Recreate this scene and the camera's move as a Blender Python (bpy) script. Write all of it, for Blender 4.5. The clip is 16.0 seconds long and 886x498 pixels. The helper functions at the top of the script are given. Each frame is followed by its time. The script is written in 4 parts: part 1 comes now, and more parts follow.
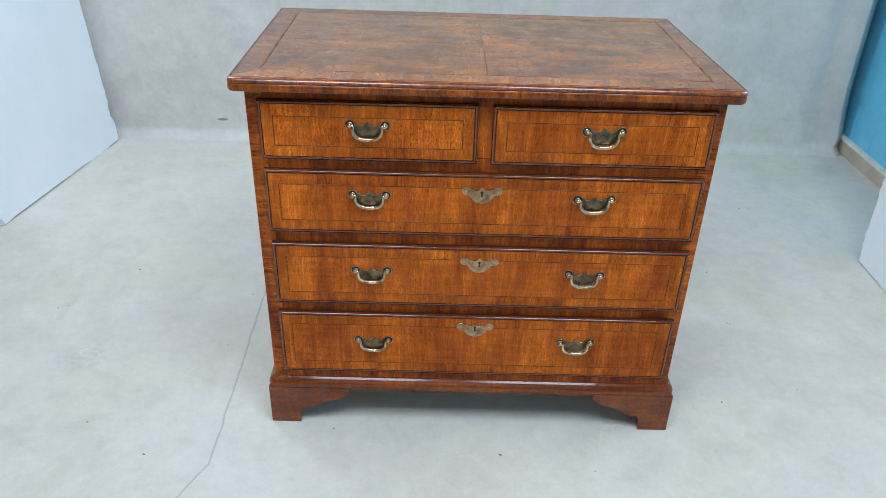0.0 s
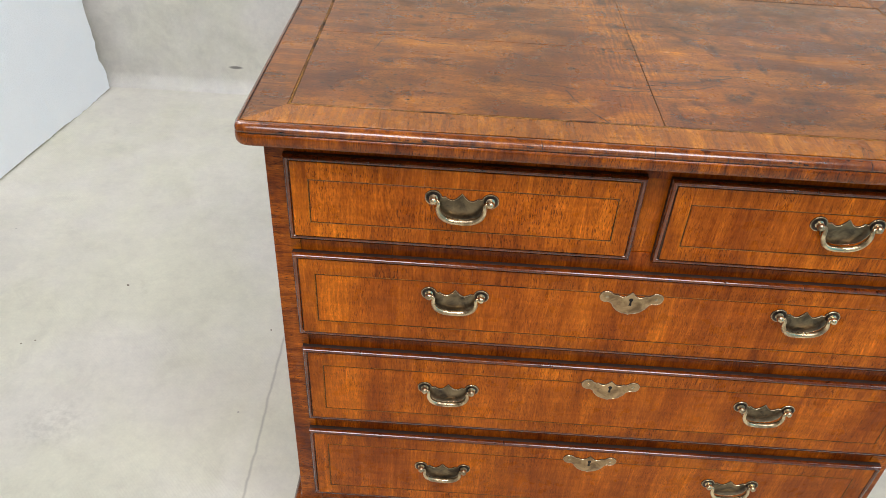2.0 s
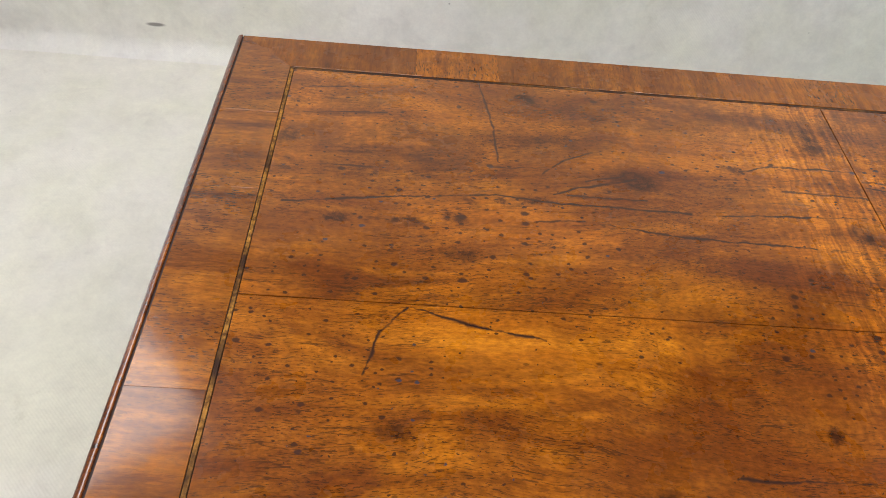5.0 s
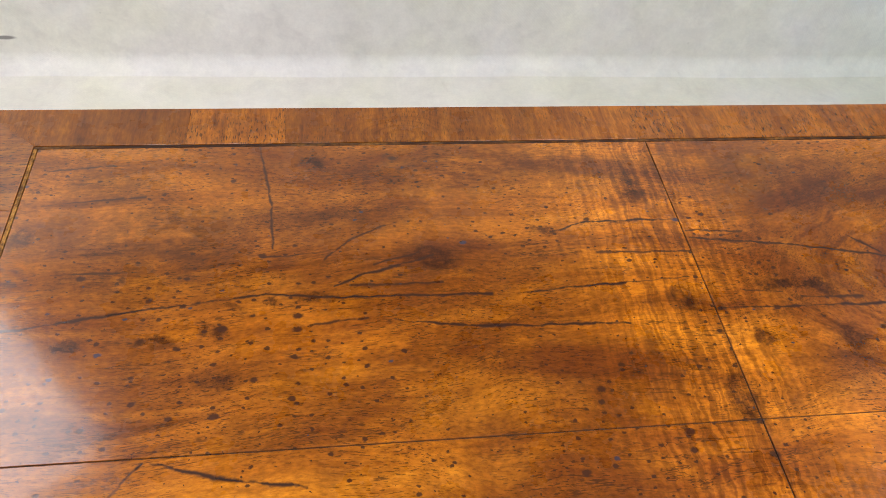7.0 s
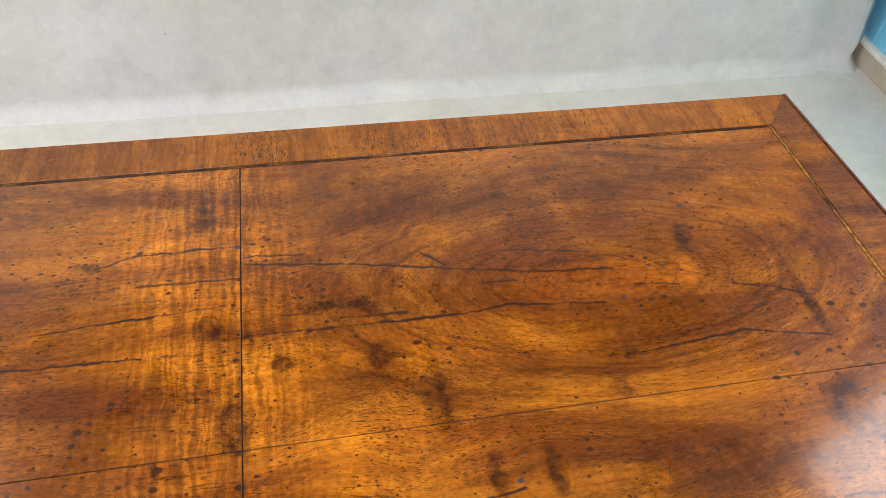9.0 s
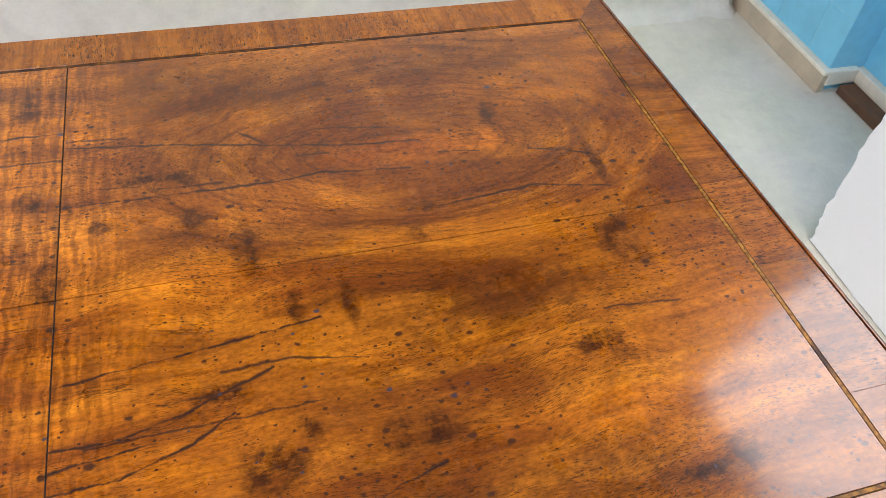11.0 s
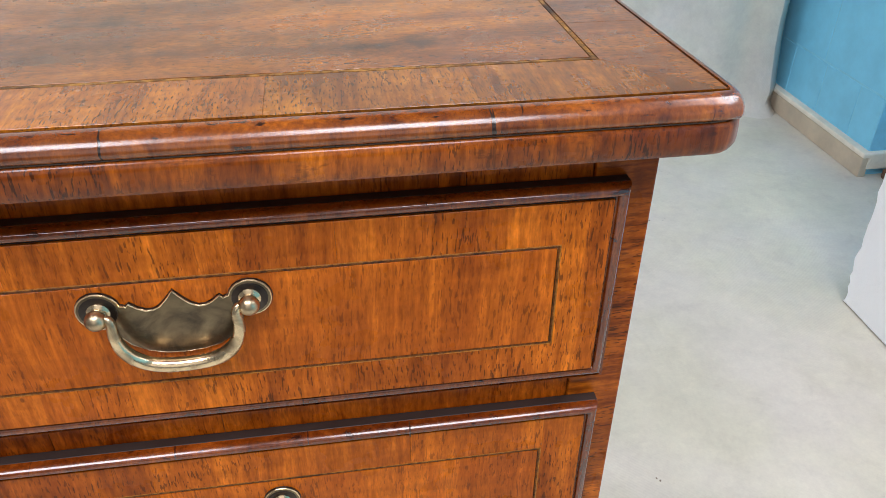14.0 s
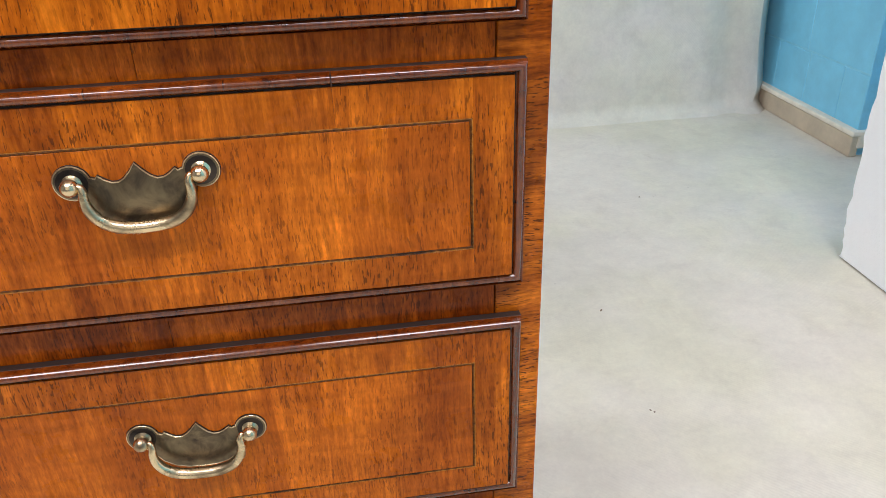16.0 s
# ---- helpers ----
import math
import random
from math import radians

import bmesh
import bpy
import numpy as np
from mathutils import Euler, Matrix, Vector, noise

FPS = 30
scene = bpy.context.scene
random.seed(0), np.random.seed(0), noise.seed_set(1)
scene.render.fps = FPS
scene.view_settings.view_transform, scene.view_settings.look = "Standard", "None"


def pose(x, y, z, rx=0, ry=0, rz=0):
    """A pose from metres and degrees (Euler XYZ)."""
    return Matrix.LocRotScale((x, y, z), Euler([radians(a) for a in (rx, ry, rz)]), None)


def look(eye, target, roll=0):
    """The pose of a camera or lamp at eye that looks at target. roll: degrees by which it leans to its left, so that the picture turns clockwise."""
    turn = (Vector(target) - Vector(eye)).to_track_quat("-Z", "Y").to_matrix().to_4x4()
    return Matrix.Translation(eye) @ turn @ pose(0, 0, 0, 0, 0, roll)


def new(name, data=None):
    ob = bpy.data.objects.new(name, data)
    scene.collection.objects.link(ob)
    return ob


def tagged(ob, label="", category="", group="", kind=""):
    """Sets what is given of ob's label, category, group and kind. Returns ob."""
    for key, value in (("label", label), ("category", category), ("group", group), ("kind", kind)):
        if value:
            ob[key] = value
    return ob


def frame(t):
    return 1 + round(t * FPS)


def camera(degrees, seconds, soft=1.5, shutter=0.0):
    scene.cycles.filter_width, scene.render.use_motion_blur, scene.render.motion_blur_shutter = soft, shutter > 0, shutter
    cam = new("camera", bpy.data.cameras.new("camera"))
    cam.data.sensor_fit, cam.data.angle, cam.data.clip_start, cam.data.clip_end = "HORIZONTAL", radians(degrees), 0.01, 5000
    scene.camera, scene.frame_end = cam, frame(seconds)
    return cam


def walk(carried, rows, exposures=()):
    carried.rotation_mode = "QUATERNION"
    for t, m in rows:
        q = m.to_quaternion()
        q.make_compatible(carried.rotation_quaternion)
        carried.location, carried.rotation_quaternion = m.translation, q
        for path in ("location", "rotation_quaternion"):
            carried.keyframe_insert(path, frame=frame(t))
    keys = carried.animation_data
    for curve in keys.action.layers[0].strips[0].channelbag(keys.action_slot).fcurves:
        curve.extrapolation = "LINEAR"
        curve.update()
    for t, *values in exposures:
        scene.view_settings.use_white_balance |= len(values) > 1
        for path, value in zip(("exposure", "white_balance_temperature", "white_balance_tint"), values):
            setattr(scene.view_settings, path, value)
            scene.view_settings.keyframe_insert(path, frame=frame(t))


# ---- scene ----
cam = camera(60.2, 16.0, 0.75)
PATH = [
    (0, (-0.079, -1.316, 1.239), (-0.07, 0.41, 0.229), 1.6),
    (0.5, (-0.063, -1.152, 1.235), (-0.086, 0.55, 0.184), 1.5),
    (1, (-0.093, -1.004, 1.225), (-0.136, 0.668, 0.128), 1.6),
    (1.5, (-0.177, -0.844, 1.209), (-0.21, 0.787, 0.052), 2.3),
    (2, (-0.226, -0.716, 1.205), (-0.244, 0.87, -0.013), 3.3),
    (2.5, (-0.228, -0.576, 1.185), (-0.249, 0.963, -0.092), 4.2),
    (3, (-0.215, -0.426, 1.173), (-0.256, 1.063, -0.162), 4.5),
    (3.5, (-0.208, -0.329, 1.163), (-0.264, 1.116, -0.219), 4.6),
    (4, (-0.252, -0.228, 1.153), (-0.288, 1.18, -0.267), 4.8),
    (4.5, (-0.305, -0.117, 1.153), (-0.283, 1.267, -0.291), 5.7),
    (4.7, (-0.318, -0.077, 1.152), (-0.269, 1.301, -0.297), 6.1),
    (6.8, (-0.25, 0.074, 1.163), (-0.01, 1.368, -0.343), 6.7),
    (7, (-0.216, 0.071, 1.164), (0.028, 1.365, -0.341), 6.5),
    (7.5, (-0.139, 0.062, 1.174), (0.106, 1.36, -0.328), 5.7),
    (8, (-0.075, 0.057, 1.175), (0.171, 1.371, -0.313), 4.9),
    (8.5, (-0.012, 0.051, 1.178), (0.254, 1.381, -0.292), 4.3),
    (9, (0.049, 0.044, 1.173), (0.358, 1.379, -0.283), 4.1),
    (9.5, (0.1, 0.034, 1.17), (0.475, 1.36, -0.28), 4.8),
    (9.7, (0.123, 0.025, 1.165), (0.526, 1.339, -0.288), 5.1),
    (11.8, (0.078, -0.133, 1.16), (0.547, 1.115, -0.331), 6.5),
    (12, (0.07, -0.16, 1.167), (0.53, 1.096, -0.32), 6.3),
    (12.5, (0.116, -0.254, 1.175), (0.544, 1.054, -0.276), 5.4),
    (13, (0.213, -0.321, 1.155), (0.568, 1.061, -0.246), 3.2),
    (13.5, (0.278, -0.311, 1.054), (0.584, 1.197, -0.223), 1.7),
    (14, (0.292, -0.279, 0.932), (0.546, 1.362, -0.182), 0.2),
    (14.5, (0.293, -0.287, 0.873), (0.508, 1.463, -0.071), -0.8),
    (15, (0.304, -0.325, 0.825), (0.513, 1.477, -0.017), -1.3),
    (15.5, (0.308, -0.361, 0.785), (0.531, 1.438, -0.061), -1.7),
    (16, (0.318, -0.384, 0.734), (0.566, 1.364, -0.205), -1.7),
]
EXPOSURES = [(0.0, -0.30, 5550, 4.5), (0.6, -0.32, 5600, 5), (1.05, -0.33, 6400, 8), (1.6, -0.28, 6650, 10), (4.0, -0.16, 6750, 11), (7.0, 0.08, 6650, 14), (9.5, 0.06, 6550, 13), (12.0, 0.07, 6700, 14), (13.0, 0.04, 6700, 14), (14.0, -0.07, 6420, 13), (16.0, 0.02, 6600, 12.5)]
walk(cam, [(t, look(eye, target, roll)) for t, eye, target, roll in PATH], EXPOSURES)

import functools
import itertools

# ---------------------------------------------------------------- light
world = bpy.data.worlds.new("room_air")
scene.world = world
world.use_nodes = True
world.node_tree.nodes["Background"].inputs["Color"].default_value = (0.75, 0.85, 1.0, 1)
world.node_tree.nodes["Background"].inputs["Strength"].default_value = 0.05


def area_lamp(name, eye, target, w, h, power, colour):
    data = bpy.data.lights.new(name, "AREA")
    data.shape, data.size, data.size_y = "RECTANGLE", w, h
    data.energy, data.color = power, colour
    ob = new(name, data)
    ob.matrix_world = look(eye, target)
    return ob


# studio lights: a soft box over each reflector board and two ceiling strips before the chest
COOL, WARM = (0.96, 0.96, 1.0), (1.0, 0.97, 0.94)
area_lamp("soft_box_left", (-1.52, 1.13, 2.42), (-1.46, 1.06, 0.0), 0.95, 0.92, 23.5, COOL)
area_lamp("soft_box_right", (1.37, 0.30, 1.86), (0.0, 0.28, 1.39), 1.02, 0.74, 19.5, (0.98, 0.965, 1.0))
area_lamp("ceiling_strip_left", (-0.61, -1.0, 2.70), (-0.60, -0.75, 0.0), 0.80, 1.0, 37, COOL)
area_lamp("ceiling_strip_right", (0.61, -1.0, 2.70), (0.60, -0.75, 0.0), 0.80, 1.0, 37, COOL)
# tall soft fill added behind the viewer, with no known source there
area_lamp("soft_light_front", (0.0, -2.6, 1.85), (0.0, 0.0, 0.60), 2.4, 1.5, 10, WARM)

# ---------------------------------------------------------------- node helpers


def put(nt, kind, **inputs):
    node = nt.nodes.new(kind)
    for key, value in inputs.items():
        socket = node.inputs[key.replace("_", " ")]
        if isinstance(value, bpy.types.NodeSocket):
            nt.links.new(value, socket)
        else:
            socket.default_value = value
    return node


def wire(nt, value, socket):
    if isinstance(value, bpy.types.NodeSocket):
        nt.links.new(value, socket)
    else:
        socket.default_value = value


def calc(nt, op, a, b=0.0, clamp=False):
    node = nt.nodes.new("ShaderNodeMath")
    node.operation, node.use_clamp = op, clamp
    wire(nt, a, node.inputs[0])
    wire(nt, b, node.inputs[1])
    return node.outputs[0]


def vec(nt, op, a, b=(0, 0, 0), scale=None):
    node = nt.nodes.new("ShaderNodeVectorMath")
    node.operation = op
    wire(nt, a, node.inputs[0])
    wire(nt, b, node.inputs[1])
    if scale is not None:
        wire(nt, scale, node.inputs["Scale"])
    return node.outputs["Value"] if op in ("DOT_PRODUCT", "LENGTH", "DISTANCE") else node.outputs["Vector"]


def span(nt, value, lo, hi, a=0.0, b=1.0, smooth=True):
    node = nt.nodes.new("ShaderNodeMapRange")
    node.interpolation_type = "SMOOTHSTEP" if smooth else "LINEAR"
    wire(nt, value, node.inputs["Value"])
    for key, x in (("From Min", lo), ("From Max", hi), ("To Min", a), ("To Max", b)):
        wire(nt, x, node.inputs[key])
    return node.outputs["Result"]


def noise_tex(nt, vector, scale, detail=3.0, rough=0.5, distortion=0.0):
    return put(nt, "ShaderNodeTexNoise", Vector=vector, Scale=scale, Detail=detail, Roughness=rough, Distortion=distortion)


def blend(nt, fac, a, b, mode="MIX"):
    node = nt.nodes.new("ShaderNodeMix")
    node.data_type, node.blend_type = "RGBA", mode
    wire(nt, fac, node.inputs["Factor"])
    wire(nt, a, node.inputs[6])
    wire(nt, b, node.inputs[7])
    return node.outputs[2]


def ramp(nt, fac, stops):
    node = nt.nodes.new("ShaderNodeValToRGB")
    wire(nt, fac, node.inputs["Fac"])
    el = node.color_ramp.elements
    while len(el) < len(stops):
        el.new(0.5)
    for e, (pos, col) in zip(el, stops):
        e.position, e.color = pos, (*col, 1)
    return node.outputs["Color"]


def start(name):
    mat = bpy.data.materials.new(name)
    mat.use_nodes = True
    nt = mat.node_tree
    return mat, nt, nt.nodes["Principled BSDF"]


def stroke(nt, p, a, b):
    """How far a point p of the plan lies from the scratch from a to b."""
    d = (b[0] - a[0], b[1] - a[1], 0)
    ll = d[0] ** 2 + d[1] ** 2
    rel = vec(nt, "SUBTRACT", p, (a[0], a[1], 0))
    t = calc(nt, "DIVIDE", vec(nt, "DOT_PRODUCT", rel, d), ll, clamp=True)
    off = vec(nt, "SUBTRACT", rel, vec(nt, "SCALE", d, scale=t))
    return vec(nt, "LENGTH", off)


def spot(nt, p, c, rx, ry, depth=1.0):
    """A soft-edged patch round c."""
    rel = vec(nt, "MULTIPLY", vec(nt, "SUBTRACT", p, (c[0], c[1], 0)), (1 / rx, 1 / ry, 0))
    return span(nt, vec(nt, "LENGTH", rel), 0.35, 1.0, depth, 0.0)


def most(nt, values):
    out = values[0]
    for v in values[1:]:
        out = calc(nt, "MAXIMUM", out, v)
    return out


# ---------------------------------------------------------------- materials
LIGHT, MID, DARK = (0.60, 0.178, 0.014), (0.38, 0.096, 0.0060), (0.12, 0.025, 0.0030)


def walnut(name, grain, tone=1.0, red=0.0, pores=1.0, gloss=0.30, flame=0.5, extra=None, across=60, contrast=1.0, patch=0.5, relief=0.16, hairs=0.35, wax=0.42, sheen=0.12, tint=(1.0, 0.93, 0.86), bloom=0.0, blur=0.08, nicks=0.0, sweep=0.0, speckle=0.22, curl=None, coarse=False):
    """Old waxed walnut veneer. grain: 0, 1 or 2, the axis along which it runs. extra: paints marks of its own on the plan."""
    mat, nt, bsdf = start(name)
    tex = nt.nodes.new("ShaderNodeTexCoord")
    info = nt.nodes.new("ShaderNodeObjectInfo")
    flat = tex.outputs["Object"]
    shift = vec(nt, "SCALE", (3.7, 5.3, 7.9), scale=info.outputs["Random"])
    p = vec(nt, "ADD", flat, shift)
    if extra:
        marks = extra(nt, flat)
        p = marks["warp"]
    wobble = noise_tex(nt, p, 9.0, 2.0)
    p = vec(nt, "ADD", p, vec(nt, "SCALE", vec(nt, "SUBTRACT", wobble.outputs["Color"], (0.5, 0.5, 0.5)), scale=0.010 if not extra else 0.018))

    def stretched(along, across):
        s = [across] * 3
        s[grain] = along
        return vec(nt, "MULTIPLY", p, tuple(s))

    bands = noise_tex(nt, stretched(across * 0.11, across), 1.0, 5.0, 0.65, 0.5).outputs["Fac"]
    bands = calc(nt, "ADD", calc(nt, "MULTIPLY", bands, contrast), 0.5 * (1 - contrast))
    fibre = noise_tex(nt, stretched(22, 420), 1.0, 3.0, 0.6).outputs["Fac"]
    cloud = noise_tex(nt, stretched(7, 14), 1.0, 4.0, 0.62, 0.8).outputs["Fac"]
    ripple = noise_tex(nt, stretched(95, 9), 1.0, 2.0, 0.5, 0.4).outputs["Fac"]
    col = ramp(nt, bands, [(0.30, DARK), (0.47, MID), (0.70, LIGHT)])
    col = blend(nt, span(nt, cloud, 0.42, 0.68 if extra else 0.74, 0.0, patch), col, (DARK[0] * 1.5, DARK[1] * 1.4, DARK[2] * 1.2, 1))
    lit = blend(nt, span(nt, cloud, 0.52, 0.28), (1, 1, 1, 1), (1 + 0.45 * patch, 1 + 0.5 * patch, 1 + 0.4 * patch, 1))
    col = blend(nt, 1.0, col, lit, "MULTIPLY")
    col = blend(nt, calc(nt, "MULTIPLY", span(nt, ripple, 0.40, 0.62), flame), col, blend(nt, 1.0, col, (1.35, 1.38, 1.3, 1), "MULTIPLY"))
    col = blend(nt, span(nt, fibre, 0.42, 0.64, 0.0, 0.34 if extra else 0.42), col, blend(nt, 1.0, col, (0.55, 0.47, 0.42, 1), "MULTIPLY"))
    # fine uneven tone of the open grain
    grainy = noise_tex(nt, stretched(240, 460) if extra else stretched(150, 480), 1.0, 3.0, 0.65).outputs["Fac"]
    dim, pale = 1 - speckle, 1 + speckle
    col = blend(nt, 1.0, col, blend(nt, span(nt, grainy, 0.34, 0.66, 0.0, 1.0, False), (dim, dim * 0.97, dim * 0.94, 1), (pale, pale * 1.02, pale, 1)), "MULTIPLY")
    if curl:
        # a cathedral of rings about one place of the leaf
        centre, weights = curl
        rel = vec(nt, "ADD", vec(nt, "SUBTRACT", flat, centre), vec(nt, "SCALE", vec(nt, "SUBTRACT", wobble.outputs["Color"], (0.5, 0.5, 0.5)), scale=0.016))
        far = vec(nt, "LENGTH", vec(nt, "MULTIPLY", rel, weights))
        rings = calc(nt, "SINE", calc(nt, "MULTIPLY", far, 950.0))
        near = span(nt, far, 0.015, 0.060, 1.0, 0.0)
        col = blend(nt, calc(nt, "MULTIPLY", span(nt, rings, 0.35, 1.0), calc(nt, "MULTIPLY", near, 0.42)), col, blend(nt, 1.0, col, (0.50, 0.42, 0.36, 1), "MULTIPLY"))
    if sweep:
        # thin pale rays up the leaf
        ray = noise_tex(nt, stretched(5, 210), 1.0, 2.0, 0.55).outputs["Fac"]
        col = blend(nt, span(nt, ray, 0.56, 0.68, 0.0, 0.6), col, blend(nt, 1.0, col, (1.40, 1.48, 1.45, 1), "MULTIPLY"))
        # broad paler and darker figure across the fronts, and old grime in patches
        broad = noise_tex(nt, vec(nt, "MULTIPLY", flat, (15, 0, 2.6)), 1.0, 4.0, 0.6).outputs["Fac"]
        col = blend(nt, span(nt, broad, 0.34, 0.66), blend(nt, 1.0, col, (1 - sweep, 1 - 1.25 * sweep, 1 - 1.3 * sweep, 1), "MULTIPLY"), blend(nt, 1.0, col, (1 + sweep, 1 + 1.3 * sweep, 1 + 1.1 * sweep, 1), "MULTIPLY"))
        grime = span(nt, noise_tex(nt, vec(nt, "MULTIPLY", flat, (26, 0, 40)), 1.0, 5.0, 0.7).outputs["Fac"], 0.56, 0.72, 0.0, 0.5)
        col = blend(nt, grime, col, blend(nt, 1.0, col, (0.5, 0.42, 0.40, 1), "MULTIPLY"))
    # short dark pores and old worm flecks
    pore = noise_tex(nt, stretched(140, 950) if sweep else stretched(220, 1250) if coarse else stretched(210, 1500), 1.0, 2.0, 0.5).outputs["Fac"]
    where = noise_tex(nt, stretched(12, 17), 1.0, 3.0, 0.6).outputs["Fac"]
    pore = calc(nt, "MULTIPLY", span(nt, pore, 0.57, 0.62), span(nt, where, 0.40, 0.58, 0.25, 1.0))
    fleck = put(nt, "ShaderNodeTexVoronoi", Vector=stretched(70, 120), Scale=1.0, Randomness=1.0).outputs["Distance"]
    fleckmask = calc(nt, "MULTIPLY", span(nt, fleck, 0.08, 0.15, 0.9, 0.0), span(nt, noise_tex(nt, stretched(21, 30), 1.0, 1.0).outputs["Fac"], 0.60, 0.68))
    hair = calc(nt, "ABSOLUTE", calc(nt, "SUBTRACT", noise_tex(nt, stretched(6, 60), 1.0, 5.0, 0.62).outputs["Fac"], 0.5))
    hair = calc(nt, "MULTIPLY", span(nt, hair, 0.002, 0.011, 1.0, 0.0), span(nt, noise_tex(nt, stretched(14, 30), 1.0, 2.0).outputs["Fac"], 0.50, 0.60, 0.0, hairs))
    pore = calc(nt, "MAXIMUM", pore, hair)
    dents = calc(nt, "MULTIPLY", calc(nt, "MAXIMUM", pore, fleckmask), 0.85 * pores, clamp=True)
    col = blend(nt, dents, col, (0.030, 0.010, 0.005, 1))
    if nicks:
        # knocks and open joints across the moulding
        cut = noise_tex(nt, vec(nt, "MULTIPLY", vec(nt, "ADD", flat, vec(nt, "SCALE", noise_tex(nt, flat, 90.0, 2.0).outputs["Color"], scale=0.004)), (380, 12, 12)), 1.0, 1.0).outputs["Fac"]
        worn = span(nt, noise_tex(nt, vec(nt, "MULTIPLY", flat, (60, 160, 160)), 1.0, 4.0, 0.7).outputs["Fac"], 0.58, 0.68)
        cut = calc(nt, "MAXIMUM", span(nt, cut, 0.71, 0.75), worn)
        dents = calc(nt, "MAXIMUM", dents, calc(nt, "MULTIPLY", cut, nicks))
        col = blend(nt, calc(nt, "MULTIPLY", cut, nicks), col, (0.03, 0.012, 0.008, 1))
    # each leaf of veneer has a tone of its own
    own = calc(nt, "FRACT", calc(nt, "MULTIPLY", info.outputs["Random"], 17.31))
    leaf = blend(nt, own, (0.92 * tone, (0.90 - red * 0.12) * tone, 0.88 * tone, 1), (1.07 * tone, (1.07 - red * 0.14) * tone, 1.05 * tone, 1))
    col = blend(nt, 1.0, col, leaf, "MULTIPLY")
    col = blend(nt, 1.0, col, (*tint, 1), "MULTIPLY")
    height = calc(nt, "SUBTRACT", calc(nt, "MULTIPLY", fibre, 0.25), dents)
    gl = span(nt, noise_tex(nt, flat, 26.0, 4.0, 0.65).outputs["Fac"], 0.3, 0.7, gloss - 0.07, gloss + 0.10)
    if extra:
        col = blend(nt, 1.0, col, (0.97, 1.07, 1.05, 1), "MULTIPLY")
        col = blend(nt, marks["pale"], col, blend(nt, 1.0, col, (1.75, 1.78, 1.6, 1), "MULTIPLY"))
        col = blend(nt, marks["ripple"], col, blend(nt, 1.0, col, (0.52, 0.46, 0.42, 1), "MULTIPLY"))
        col = blend(nt, marks["cloud"], col, blend(nt, 1.0, col, (0.22, 0.18, 0.18, 1), "MULTIPLY"))
        col = blend(nt, marks["line"], col, (0.030, 0.011, 0.006, 1))
        # old worm holes and ink spots, large and small, in loose clusters
        odd = noise_tex(nt, flat, 420.0, 2.0)
        place = vec(nt, "MULTIPLY", vec(nt, "ADD", flat, vec(nt, "SCALE", vec(nt, "SUBTRACT", odd.outputs["Color"], (0.5, 0.5, 0.5)), scale=0.0022)), (0.8, 1.15, 0))
        herd = noise_tex(nt, flat, 9.0, 2.0).outputs["Fac"]
        for scale, biggest, share in ((62.0, 0.185, 0.52), (150.0, 0.25, 0.48)):
            hole = put(nt, "ShaderNodeTexVoronoi", Vector=place, Scale=scale, Randomness=1.0)
            hole.voronoi_dimensions = "2D"
            size = put(nt, "ShaderNodeSeparateXYZ", Vector=hole.outputs["Color"])
            edge = calc(nt, "MULTIPLY", span(nt, size.outputs["X"], share, 1.0, 0.0, biggest, False), span(nt, herd, 0.38, 0.58, 0.35, 1.0))
            dot = span(nt, calc(nt, "DIVIDE", hole.outputs["Distance"], calc(nt, "MAXIMUM", edge, 0.002)), 0.50, 1.05, 0.92, 0.0)
            col = blend(nt, dot, col, blend(nt, span(nt, size.outputs["Y"], 0.93, 0.95), (0.035, 0.011, 0.005, 1), (0.03, 0.03, 0.05, 1)))
            height = calc(nt, "SUBTRACT", height, calc(nt, "MULTIPLY", dot, 0.8))
    # the old surface is not flat: long shallow hollows under the wax
    hollow = noise_tex(nt, flat, 24.0, 3.0, 0.55).outputs["Fac"]
    swell = put(nt, "ShaderNodeBump", Strength=0.11, Distance=0.0016, Height=hollow)
    bump = put(nt, "ShaderNodeBump", Strength=relief, Distance=0.0008, Height=height, Normal=swell.outputs["Normal"])
    nick = put(nt, "ShaderNodeBump", Strength=relief * 0.5, Distance=0.0006, Height=height, Normal=swell.outputs["Normal"])
    wire(nt, col, bsdf.inputs["Base Color"])
    wire(nt, gl, bsdf.inputs["Roughness"])
    wire(nt, bump.outputs["Normal"], bsdf.inputs["Normal"])
    wire(nt, nick.outputs["Normal"], bsdf.inputs["Coat Normal"])
    bsdf.inputs["Specular IOR Level"].default_value = sheen
    bsdf.inputs["Coat Weight"].default_value = wax
    bsdf.inputs["Coat Roughness"].default_value = blur
    bsdf.inputs["Coat IOR"].default_value = 1.62 if wax == 1.0 else 1.5
    if bloom:
        bsdf.inputs["Sheen Weight"].default_value = bloom
        bsdf.inputs["Sheen Roughness"].default_value = 0.25
        bsdf.inputs["Sheen Tint"].default_value = (1.0, 0.60, 0.20, 1)
    return mat


